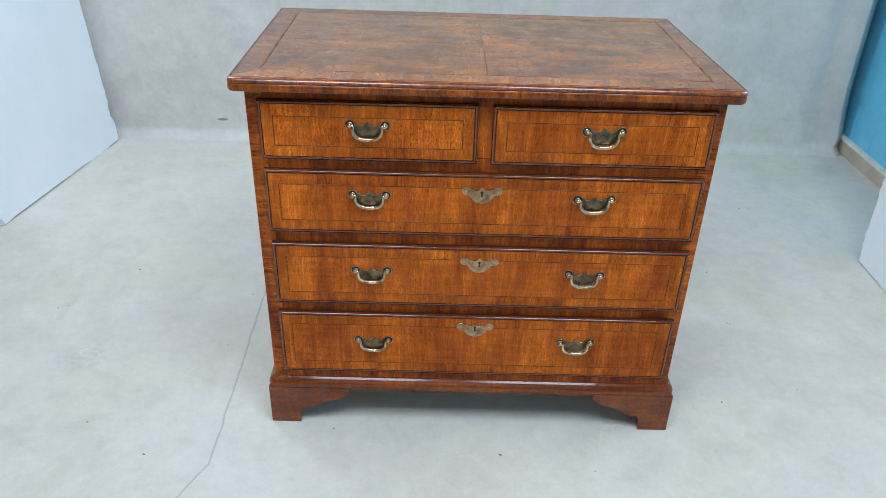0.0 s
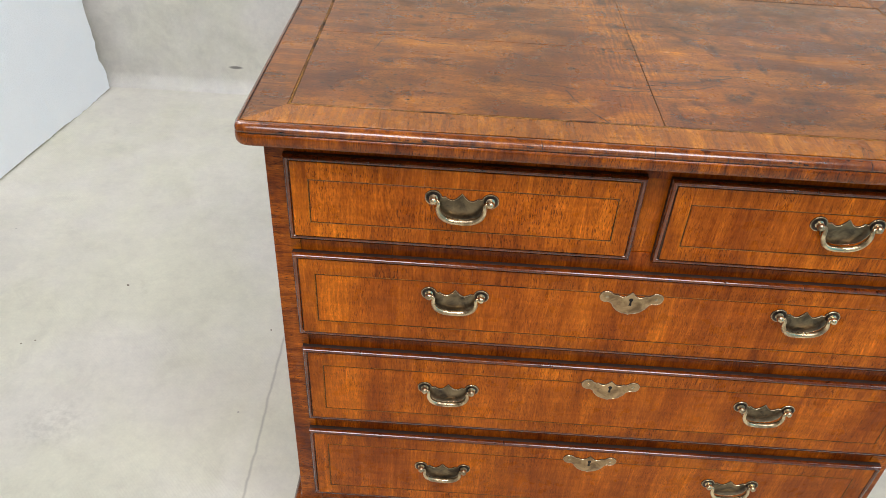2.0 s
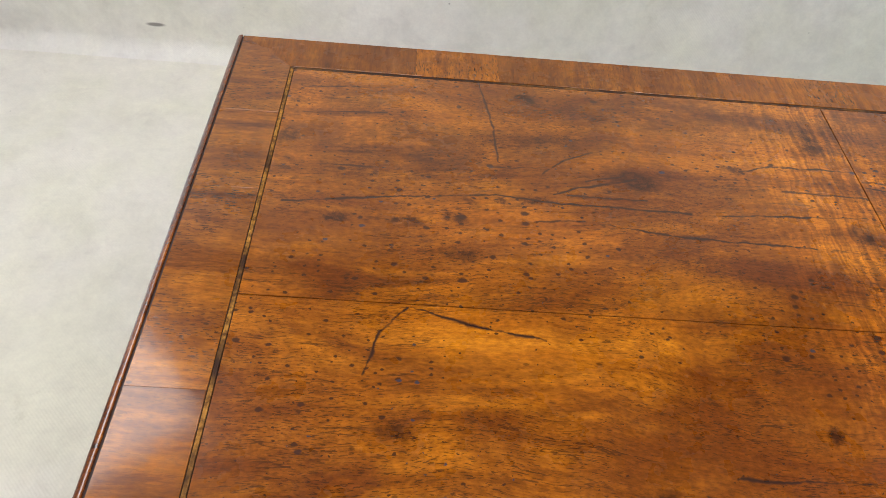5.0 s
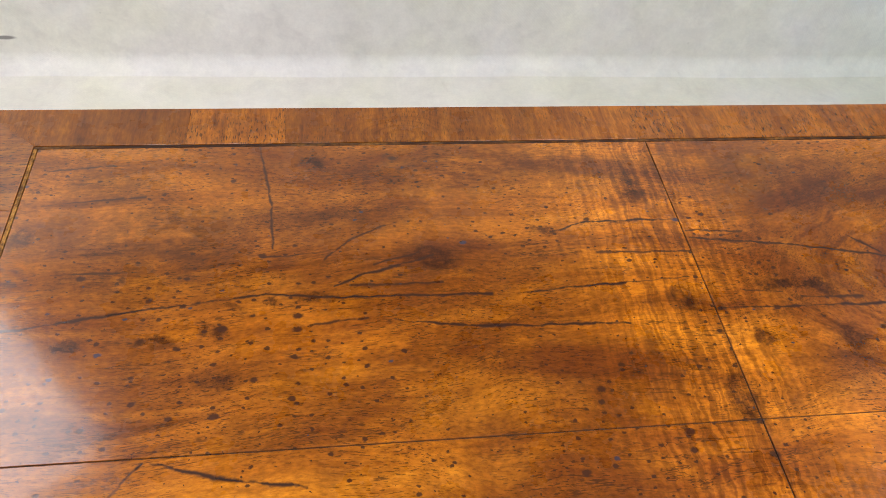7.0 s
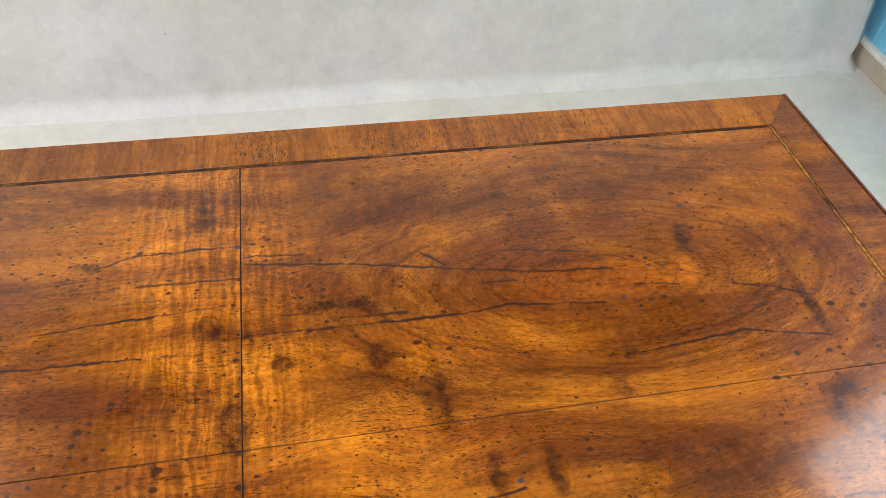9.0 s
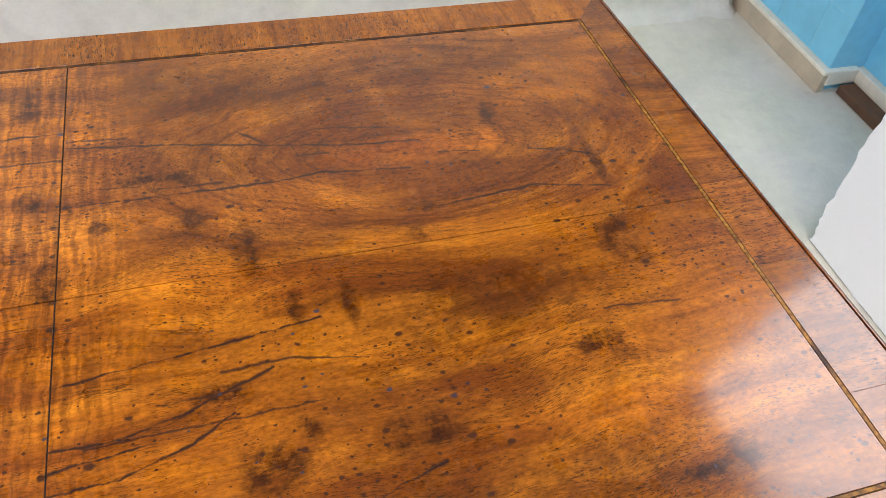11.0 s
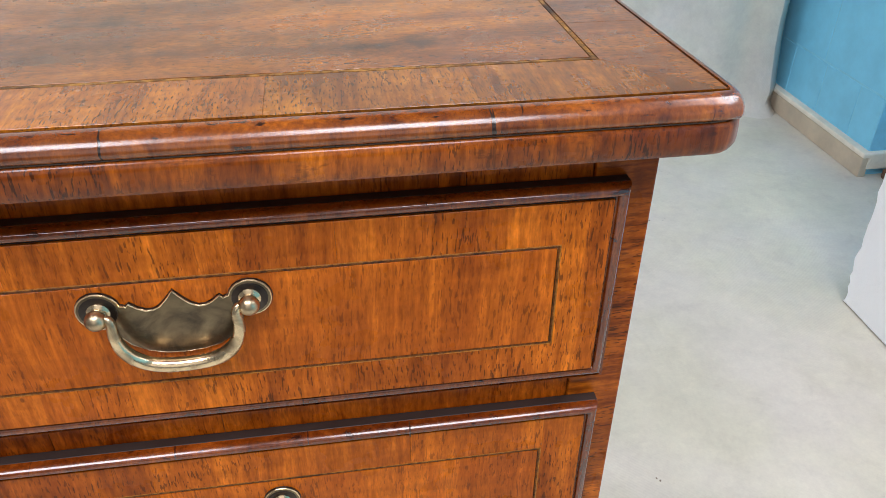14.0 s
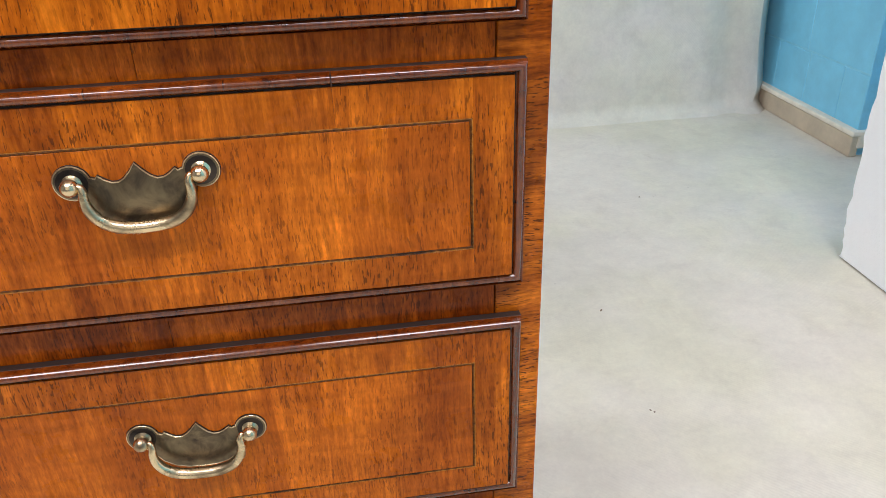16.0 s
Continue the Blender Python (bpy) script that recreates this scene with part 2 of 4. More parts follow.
# long shakes, knife scratches and dark smudges of the chest's top, in its own plan: chains of points
SHAKES_BACK = [
    [(-0.397, 0.325), (-0.341, 0.334), (-0.277, 0.342), (-0.260, 0.344), (-0.230, 0.340), (-0.160, 0.339), (-0.131, 0.338)], [(-0.222, 0.348), (-0.204, 0.356), (-0.163, 0.369)],
    [(-0.112, 0.338), (-0.079, 0.341), (-0.007, 0.345)], [(-0.086, 0.385), (-0.062, 0.393), (-0.002, 0.393)], [(-0.189, 0.322), (-0.143, 0.316), (-0.054, 0.313)],
    [(0.003, 0.377), (0.065, 0.369), (0.138, 0.355), (0.201, 0.344), (0.245, 0.343)], [(0.003, 0.321), (0.083, 0.320), (0.130, 0.319), (0.158, 0.323), (0.220, 0.316)],
    [(0.307, 0.319), (0.332, 0.313), (0.352, 0.304)], [(0.110, 0.375), (0.128, 0.360)], [(0.230, 0.277), (0.300, 0.283), (0.350, 0.272)],
]
SHAKES_FRONT = [
    [(-0.314, 0.246), (-0.329, 0.227), (-0.336, 0.199)], [(-0.310, 0.245), (-0.279, 0.235), (-0.237, 0.228)], [(-0.165, 0.141), (-0.142, 0.132), (-0.122, 0.131), (-0.090, 0.119)],
    [(-0.148, 0.150), (-0.077, 0.151)], [(0.001, 0.154), (0.034, 0.153), (0.062, 0.160), (0.110, 0.178)], [(0.001, 0.131), (0.033, 0.133), (0.065, 0.142), (0.088, 0.155)],
    [(0.001, 0.143), (0.026, 0.145), (0.050, 0.147)], [(0.002, 0.113), (0.025, 0.113), (0.053, 0.115)], [(-0.048, 0.134), (0.000, 0.131)], [(-0.046, 0.122), (-0.002, 0.125)],
    [(0.003, 0.190), (0.050, 0.195), (0.140, 0.205)], [(-0.085, 0.094), (-0.052, 0.095)], [(0.150, 0.095), (0.185, 0.105)],
]
HAIRS = [
    [(-0.263, 0.371), (-0.232, 0.373)], [(-0.228, 0.368), (-0.212, 0.383), (-0.190, 0.395)], [(-0.199, 0.363), (-0.171, 0.372)], [(-0.213, 0.348), (-0.159, 0.348)], [(-0.235, 0.321), (-0.203, 0.325)],
    [(-0.398, 0.448), (-0.351, 0.453)], [(-0.396, 0.418), (-0.337, 0.424)], [(-0.380, 0.363), (-0.339, 0.363)], [(0.003, 0.383), (0.040, 0.381)], [(0.058, 0.327), (0.098, 0.325)],
    [(0.136, 0.361), (0.166, 0.368), (0.223, 0.359)], [(0.146, 0.352), (0.149, 0.342), (0.169, 0.341)], [(0.023, 0.334), (0.048, 0.331)], [(-0.060, 0.367), (0.000, 0.365)],
    [(0.243, 0.328), (0.272, 0.324)], [(0.051, 0.168), (0.092, 0.168)], [(0.018, 0.152), (0.103, 0.152), (0.133, 0.153)], [(0.084, 0.181), (0.121, 0.182), (0.160, 0.173)],
    [(0.302, 0.176), (0.350, 0.171)],
]
KNIFE = [[(-0.101, 0.115), (-0.094, 0.093), (-0.079, 0.066), (-0.061, 0.040)], [(-0.269, 0.468), (-0.260, 0.415), (-0.258, 0.378)]]
KNOTS = [
    (-0.164, 0.366, 0.018, 0.012), (-0.090, 0.385, 0.007, 0.004), (-0.014, 0.330, 0.009, 0.011), (-0.021, 0.435, 0.008, 0.016), (0.073, 0.336, 0.012, 0.004), (-0.005, 0.262, 0.010, 0.017),
    (0.105, 0.262, 0.008, 0.022), (-0.310, 0.062, 0.014, 0.014), (-0.289, 0.079, 0.016, 0.005), (-0.314, 0.168, 0.010, 0.006), (-0.188, 0.134, 0.012, 0.008), (-0.088, 0.176, 0.006, 0.006),
    (-0.318, 0.314, 0.012, 0.004), (-0.365, 0.312, 0.006, 0.003), (-0.285, 0.290, 0.011, 0.006), (0.292, 0.360, 0.006, 0.017), (0.335, 0.224, 0.013, 0.022), (0.298, 0.147, 0.007, 0.010), (0.176, 0.125, 0.020, 0.010), (0.102, 0.119, 0.016, 0.014), (0.335, 0.073, 0.009, 0.010), (0.316, 0.068, 0.014, 0.005), (0.248, 0.211, 0.014, 0.005),
    (0.301, 0.150, 0.006, 0.012), (0.283, 0.156, 0.018, 0.004), (0.338, 0.212, 0.014, 0.010), (0.124, 0.139, 0.007, 0.007), (0.083, 0.167, 0.014, 0.006), (0.106, 0.251, 0.006, 0.010), (0.162, 0.071, 0.012, 0.005),
    (0.046, 0.338, 0.016, 0.005), (0.074, 0.335, 0.014, 0.005), (0.077, 0.296, 0.012, 0.012), (0.025, 0.298, 0.009, 0.007), (0.218, 0.277, 0.012, 0.004), (-0.025, 0.416, 0.009, 0.010), (0.210, 0.255, 0.007, 0.008),
    (-0.359, 0.316, 0.007, 0.004), (-0.287, 0.318, 0.009, 0.006), (-0.236, 0.453, 0.008, 0.005), (-0.278, 0.337, 0.003, 0.003), (-0.258, 0.336, 0.003, 0.003), (-0.233, 0.340, 0.013, 0.004), (-0.403, 0.390, 0.012, 0.008),
]
SMUDGES = [(0.128, 0.214, 0.0055, 0.016), (0.158, 0.211, 0.0055, 0.019), (0.350, 0.300, 0.006, 0.030)]
SHADES = [(0.250, 0.195, 0.085, 0.022), (-0.340, 0.390, 0.060, 0.022), (-0.345, 0.105, 0.060, 0.022), (-0.090, 0.440, 0.12, 0.02), (0.28, 0.44, 0.11, 0.03), (0.20, 0.075, 0.10, 0.018), (-0.340, 0.360, 0.055, 0.016), (-0.270, 0.400, 0.100, 0.012), (-0.359, 0.434, 0.030, 0.014), (0.120, 0.430, 0.110, 0.030), (0.265, 0.075, 0.050, 0.018)]


GOLD = [(0.0, 0.110, 0.17, 0.100, 0.65), (0.07, 0.235, 0.13, 0.030, 0.55), (0.13, 0.300, 0.12, 0.030, 0.4), (-0.24, 0.315, 0.10, 0.026, 0.5), (0.27, 0.115, 0.08, 0.016, 0.5)]     # rubbed golden parts


def top_marks(right, back, nt, flat):
    """The marks of one of the four leaves of the top: which side of the two joints it lies on."""
    def mine(x, y, rx=0.0, ry=0.0):
        return (x + rx > -0.01 if right else x - rx < 0.01) and (y + ry > 0.243 if back else y - ry < 0.253)

    wob = noise_tex(nt, flat, 95.0, 3.0)
    p = vec(nt, "ADD", flat, vec(nt, "SCALE", vec(nt, "SUBTRACT", wob.outputs["Color"], (0.5, 0.5, 0.5)), scale=0.0040))
    p = vec(nt, "MULTIPLY", p, (1, 1, 0))
    # cracks open and close along their length
    swell = span(nt, noise_tex(nt, flat, 45.0, 4.0, 0.75).outputs["Fac"], 0.36, 0.66, 0.42, 1.40)
    line = None
    for chains, width, depth in ((SHAKES_BACK if back else SHAKES_FRONT, 0.0016, 1.0), (HAIRS, 0.0014, 0.88), (KNIFE, 0.0015, 0.9)):
        off = None
        for chain in chains:
            for a, b in zip(chain, chain[1:]):
                if mine((a[0] + b[0]) / 2, (a[1] + b[1]) / 2):
                    here = stroke(nt, p, a, b)
                    off = here if off is None else calc(nt, "MINIMUM", off, here)
        if off is None:
            continue
        cut = calc(nt, "MULTIPLY", span(nt, calc(nt, "DIVIDE", off, calc(nt, "MULTIPLY", swell, width)), 0.1, 1.0, 1.0, 0.0), span(nt, swell, 0.42, 0.8, 0.62 * depth, depth))
        line = cut if line is None else calc(nt, "MAXIMUM", line, cut)
    wob2 = noise_tex(nt, flat, 38.0, 5.0, 0.72)
    q = vec(nt, "ADD", flat, vec(nt, "SCALE", vec(nt, "SUBTRACT", wob2.outputs["Color"], (0.5, 0.5, 0.5)), scale=0.030))
    q = vec(nt, "MULTIPLY", q, (1, 1, 0))
    cloud = 0.0
    for group, place, grow_x, grow_y, depth in ((KNOTS, q, 1.35, 1.35, 1.0), (SHADES, q, 1.3, 1.5, 0.55), (SMUDGES, p, 1.2, 1.2, 1.0)):
        for x, y, rx, ry in group:
            if mine(x, y, rx, ry):
                cloud = calc(nt, "MAXIMUM", cloud, spot(nt, place, (x, y), rx * grow_x, ry * grow_y, depth))
    # the ghost of a cup's rim
    rel = vec(nt, "LENGTH", vec(nt, "MULTIPLY", vec(nt, "SUBTRACT", q, (0.041, 0.078, 0)), (1, 0.9, 0)))
    ring = calc(nt, "MULTIPLY", span(nt, calc(nt, "ABSOLUTE", calc(nt, "SUBTRACT", rel, 0.023)), 0.001, 0.009, 1.0, 0.0), span(nt, noise_tex(nt, flat, 34.0, 3.0, 0.6).outputs["Fac"], 0.40, 0.58, 0.0, 1.0))
    if right and not back:
        cloud = calc(nt, "MAXIMUM", cloud, ring)
    cloud = calc(nt, "MULTIPLY", cloud, span(nt, noise_tex(nt, flat, 70.0, 6.0, 0.75).outputs["Fac"], 0.38, 0.60, 0.30, 1.0))
    # curls in the grain and a pale fiddleback stripe beside the middle joint
    sx = put(nt, "ShaderNodeSeparateXYZ", Vector=flat)
    beside = span(nt, calc(nt, "ABSOLUTE", calc(nt, "ADD", sx.outputs["X"], 0.015)), 0.010, 0.088, 1.0, 0.0)
    fid = noise_tex(nt, vec(nt, "MULTIPLY", vec(nt, "ADD", vec(nt, "SCALE", p, scale=0.6), vec(nt, "SCALE", q, scale=0.4)), (320, 19, 1)), 1.0, 2.5, 0.55).outputs["Fac"]
    pale = calc(nt, "MULTIPLY", beside, span(nt, fid, 0.48, 0.60, 0.25, 0.95))
    ripple = calc(nt, "MULTIPLY", beside, span(nt, fid, 0.50, 0.40, 0.0, 0.60))
    glow = spot(nt, q, (0.225, 0.334), 0.085, 0.022)
    pale = calc(nt, "MAXIMUM", pale, calc(nt, "MULTIPLY", glow, 0.9))
    for x, y, rx, ry, depth in GOLD:
        if mine(x, y, rx, ry):
            pale = calc(nt, "MAXIMUM", pale, spot(nt, q, (x, y), rx, ry, depth))
    if right and back:
        # rings of grain about the pale eye, and its bright crescent
        bent_q = vec(nt, "ADD", vec(nt, "SCALE", p, scale=0.5), vec(nt, "SCALE", q, scale=0.5))
        rel = vec(nt, "LENGTH", vec(nt, "MULTIPLY", vec(nt, "SUBTRACT", bent_q, (0.215, 0.338, 0)), (0.42, 1.0, 0)))
        waves = noise_tex(nt, put(nt, "ShaderNodeCombineXYZ", X=calc(nt, "MULTIPLY", rel, 330.0), Y=0.0, Z=0.0).outputs["Vector"], 1.0, 2.0, 0.6).outputs["Fac"]
        reach = span(nt, rel, 0.055, 0.115, 1.0, 0.0)
        ripple = calc(nt, "MAXIMUM", ripple, calc(nt, "MULTIPLY", calc(nt, "MULTIPLY", span(nt, waves, 0.50, 0.62), reach), 0.62))
        moon = calc(nt, "MULTIPLY", spot(nt, q, (0.278, 0.334), 0.020, 0.016), span(nt, vec(nt, "LENGTH", vec(nt, "SUBTRACT", q, (0.266, 0.342, 0))), 0.010, 0.016))
        pale = calc(nt, "MAXIMUM", pale, moon)
    eye = vec(nt, "SUBTRACT", flat, (0.22, 0.345, 0))
    swirl = spot(nt, vec(nt, "MULTIPLY", flat, (1, 1, 0)), (0.24, 0.345), 0.22, 0.14)
    far = vec(nt, "LENGTH", vec(nt, "MULTIPLY", eye, (0.32, 1.0, 0)))
    ringed = put(nt, "ShaderNodeCombineXYZ", X=sx.outputs["X"], Y=calc(nt, "ADD", far, 0.345), Z=0.3).outputs["Vector"]
    low = noise_tex(nt, flat, 4.2, 2.0)
    bent = vec(nt, "ADD", flat, vec(nt, "SCALE", vec(nt, "SUBTRACT", low.outputs["Color"], (0.5, 0.5, 0.5)), scale=0.06))
    mixn = nt.nodes.new("ShaderNodeMix")
    mixn.data_type = "VECTOR"
    wire(nt, calc(nt, "MULTIPLY", swirl, 0.16), mixn.inputs["Factor"])
    wire(nt, bent, mixn.inputs[4])
    wire(nt, ringed, mixn.inputs[5])
    return {"line": line, "cloud": cloud, "pale": pale, "ripple": ripple, "warp": mixn.outputs[1]}


M = {}
FRONT = (1.08, 1.0, 0.66)
M["field"] = walnut("walnut_field", 2, 1.03, 0.6, 0.58, contrast=0.42, patch=0.40, hairs=0.4, speckle=0.15, wax=0.22, sheen=0.06, blur=0.16, tint=FRONT, sweep=0.25)
M["cross_up"] = walnut("walnut_crossband_upright", 2, 0.98, 0.5, 0.78, speckle=0.16, across=110, contrast=0.6, patch=0.35, wax=0.22, sheen=0.06, blur=0.16, tint=FRONT, sweep=0.28)
M["cross_side"] = walnut("walnut_crossband_level", 0, 0.52, -0.25, 1.0, relief=0.08, across=70, contrast=0.95, patch=0.65, wax=0.9, sheen=0.12, tint=(0.96, 1.05, 0.85), bloom=0.15, blur=0.11, coarse=True)
M["cross_deep"] = walnut("walnut_crossband_deep", 1, 0.84, -0.2, 0.75, 0.27, nicks=0.30, relief=0.08, across=130, contrast=0.6, patch=0.65, wax=0.9, sheen=0.12, tint=(0.94, 1.07, 0.86), bloom=0.12, blur=0.11, coarse=True)
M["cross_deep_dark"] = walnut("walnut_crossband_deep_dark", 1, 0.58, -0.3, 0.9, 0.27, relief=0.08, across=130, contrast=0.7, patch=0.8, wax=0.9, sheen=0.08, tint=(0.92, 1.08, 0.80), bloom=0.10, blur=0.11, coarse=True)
M["stile"] = walnut("walnut_stile", 0, 0.90, 0.5, 1.0, across=110, contrast=1.1, patch=0.8, wax=0.30, sheen=0.07, blur=0.16, tint=FRONT, sweep=0.34)
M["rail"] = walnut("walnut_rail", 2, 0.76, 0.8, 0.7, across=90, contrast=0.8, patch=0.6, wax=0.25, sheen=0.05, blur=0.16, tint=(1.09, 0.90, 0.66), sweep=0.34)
M["lip"] = walnut("walnut_lip", 2, 0.36, 1.0, 0.45, 0.20, across=90, contrast=0.8, patch=0.6, relief=0.03, wax=1.0, sheen=0.2, blur=0.14, nicks=0.7, tint=(1.0, 0.82, 1.05))
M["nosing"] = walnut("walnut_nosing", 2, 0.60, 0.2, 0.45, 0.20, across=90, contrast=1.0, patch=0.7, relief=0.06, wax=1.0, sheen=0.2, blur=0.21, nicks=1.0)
# darker copy of the nosing, with shade and dirt of the ends in it
M["nosing_end_shaded"] = walnut("walnut_nosing_end_shaded", 2, 0.34, 0.2, 0.6, 0.20, across=90, contrast=1.0, patch=0.8, relief=0.06, wax=1.0, sheen=0.1, blur=0.15, nicks=0.9)
M["fascia"] = walnut("walnut_fascia", 2, 0.62, 0.7, 0.9, 0.28, across=90, contrast=0.9, patch=0.5, wax=0.6, sheen=0.12, blur=0.14, nicks=0.4, tint=FRONT, sweep=0.34)
M["field_curl"] = walnut("walnut_field_figured", 2, 1.07, 0.5, 0.85, contrast=0.42, patch=0.34, hairs=0.5, wax=0.22, sheen=0.06, blur=0.16, tint=FRONT, sweep=0.18, curl=((-0.290, 0, 0.735), (1.0, 0, 0.30)))
M["cross_back"] = walnut("walnut_crossband_back", 1, 0.60, -0.35, 1.0, 0.27, relief=0.08, across=140, contrast=0.65, patch=0.5, wax=0.6, tint=(0.96, 1.05, 0.88), bloom=0.25, coarse=True)
M["cross_back_dark"] = walnut("walnut_crossband_back_dark", 1, 0.42, -0.1, 0.6, 0.27, relief=0.08, across=110, contrast=0.7, patch=0.5, wax=0.6, tint=(0.96, 1.05, 0.88), curl=((-0.176, 0.478, 0), (0.8, 1.3, 0)))
M["base"] = walnut("walnut_base", 0, 0.50, 0.9, 0.8, 0.22, across=50, contrast=0.8, patch=0.4, wax=0.75, sheen=0.15)
M["side"] = walnut("walnut_side", 2, 0.85, 0.3, 0.8)
for right, back in itertools.product((False, True), repeat=2):
    M["top", right, back] = walnut("walnut_top", 0, 0.60, -0.40, 0.8, 0.30, 0.25, functools.partial(top_marks, right, back), across=52, contrast=0.78, relief=0.07, patch=0.88, hairs=1.0, speckle=0.26, wax=0.9, sheen=0.14, tint=(1.02, 0.985, 0.76), bloom=0.60, blur=0.11)


def plain(name, colour, rough, metal=0.0, wear=0.15, scale=40.0, bump=0.0):
    mat, nt, bsdf = start(name)
    tex = nt.nodes.new("ShaderNodeTexCoord")
    n = noise_tex(nt, tex.outputs["Object"], scale, 5.0, 0.65).outputs["Fac"]
    lo = tuple(c * (1 - wear) for c in colour)
    hi = tuple(min(1, c * (1 + wear)) for c in colour)
    wire(nt, ramp(nt, n, [(0.3, lo), (0.7, hi)]), bsdf.inputs["Base Color"])
    wire(nt, span(nt, n, 0.3, 0.7, max(0.03, rough - 0.08), rough + 0.08), bsdf.inputs["Roughness"])
    bsdf.inputs["Metallic"].default_value = metal
    if bump:
        b = put(nt, "ShaderNodeBump", Strength=0.5, Distance=bump, Height=n)
        wire(nt, b.outputs["Normal"], bsdf.inputs["Normal"])
    return mat


# near-black for the cores, and for dirt with painted shade behind the lips
M["dark"] = plain("dark_core_dirt_and_shade", (0.020, 0.009, 0.006), 0.6)
M["oak"] = plain("old_oak_lining", (0.10, 0.05, 0.025), 0.6)
M["hole"] = plain("keyhole_dark", (0.006, 0.004, 0.003), 0.8)


def featherband(name, low, high, dirty):
    """A narrow inlaid line, pale where it is rubbed and dark where old wax lies in it."""
    mat, nt, bsdf = start(name)
    tex = nt.nodes.new("ShaderNodeTexCoord")
    n = noise_tex(nt, tex.outputs["Object"], 330.0, 3.0, 0.6).outputs["Fac"]
    big = noise_tex(nt, tex.outputs["Object"], 16.0, 4.0, 0.65).outputs["Fac"]
    col = ramp(nt, n, [(0.36, low), (0.62, high)])
    col = blend(nt, span(nt, big, dirty, dirty + 0.16), col, (0.030, 0.012, 0.006, 1))
    wire(nt, col, bsdf.inputs["Base Color"])
    bsdf.inputs["Roughness"].default_value = 0.34
    bsdf.inputs["Specular IOR Level"].default_value = 0.12
    return mat


M["string"] = featherband("feather_stringing", (0.09, 0.035, 0.008), (0.34, 0.155, 0.028), 0.48)
M["string_dark"] = featherband("dark_feather_stringing", (0.06, 0.024, 0.008), (0.20, 0.085, 0.018), 0.38)
M["line"] = featherband("thin_stringing", (0.050, 0.018, 0.007), (0.19, 0.060, 0.010), 0.50)
M["pale_line"] = featherband("pale_stringing", (0.22, 0.070, 0.010), (0.46, 0.18, 0.024), 0.52)
# dark brown for old wax and for shade painted into narrow places
M["wax_and_shade"] = plain("dark_wax_and_shade", (0.035, 0.013, 0.006), 0.32, 0.0, 0.3, 300.0)


def brass(name, bright, dull, rough):
    mat, nt, bsdf = start(name)
    tex = nt.nodes.new("ShaderNodeTexCoord")
    n = noise_tex(nt, tex.outputs["Object"], 60.0, 5.0, 0.6, 0.5).outputs["Fac"]
    n2 = noise_tex(nt, tex.outputs["Object"], 420.0, 3.0, 0.6).outputs["Fac"]
    wire(nt, ramp(nt, n, [(0.34, dull), (0.62, bright)]), bsdf.inputs["Base Color"])
    wire(nt, span(nt, n, 0.3, 0.7, rough + 0.14, rough - 0.06), bsdf.inputs["Roughness"])
    bsdf.inputs["Metallic"].default_value = 1.0
    b = put(nt, "ShaderNodeBump", Strength=0.12, Distance=0.0005, Height=n2)
    wire(nt, b.outputs["Normal"], bsdf.inputs["Normal"])
    return mat


M["brass"] = brass("aged_brass", (0.25, 0.19, 0.115), (0.075, 0.058, 0.044), 0.38)
M["tarnish"] = brass("tarnished_brass", (0.075, 0.060, 0.052), (0.030, 0.025, 0.024), 0.36)
M["brass_rubbed"] = brass("rubbed_brass", (0.84, 0.655, 0.41), (0.24, 0.18, 0.115), 0.25)
M["brass_pale"] = brass("pale_worn_brass", (0.55, 0.37, 0.20), (0.23, 0.145, 0.08), 0.34)


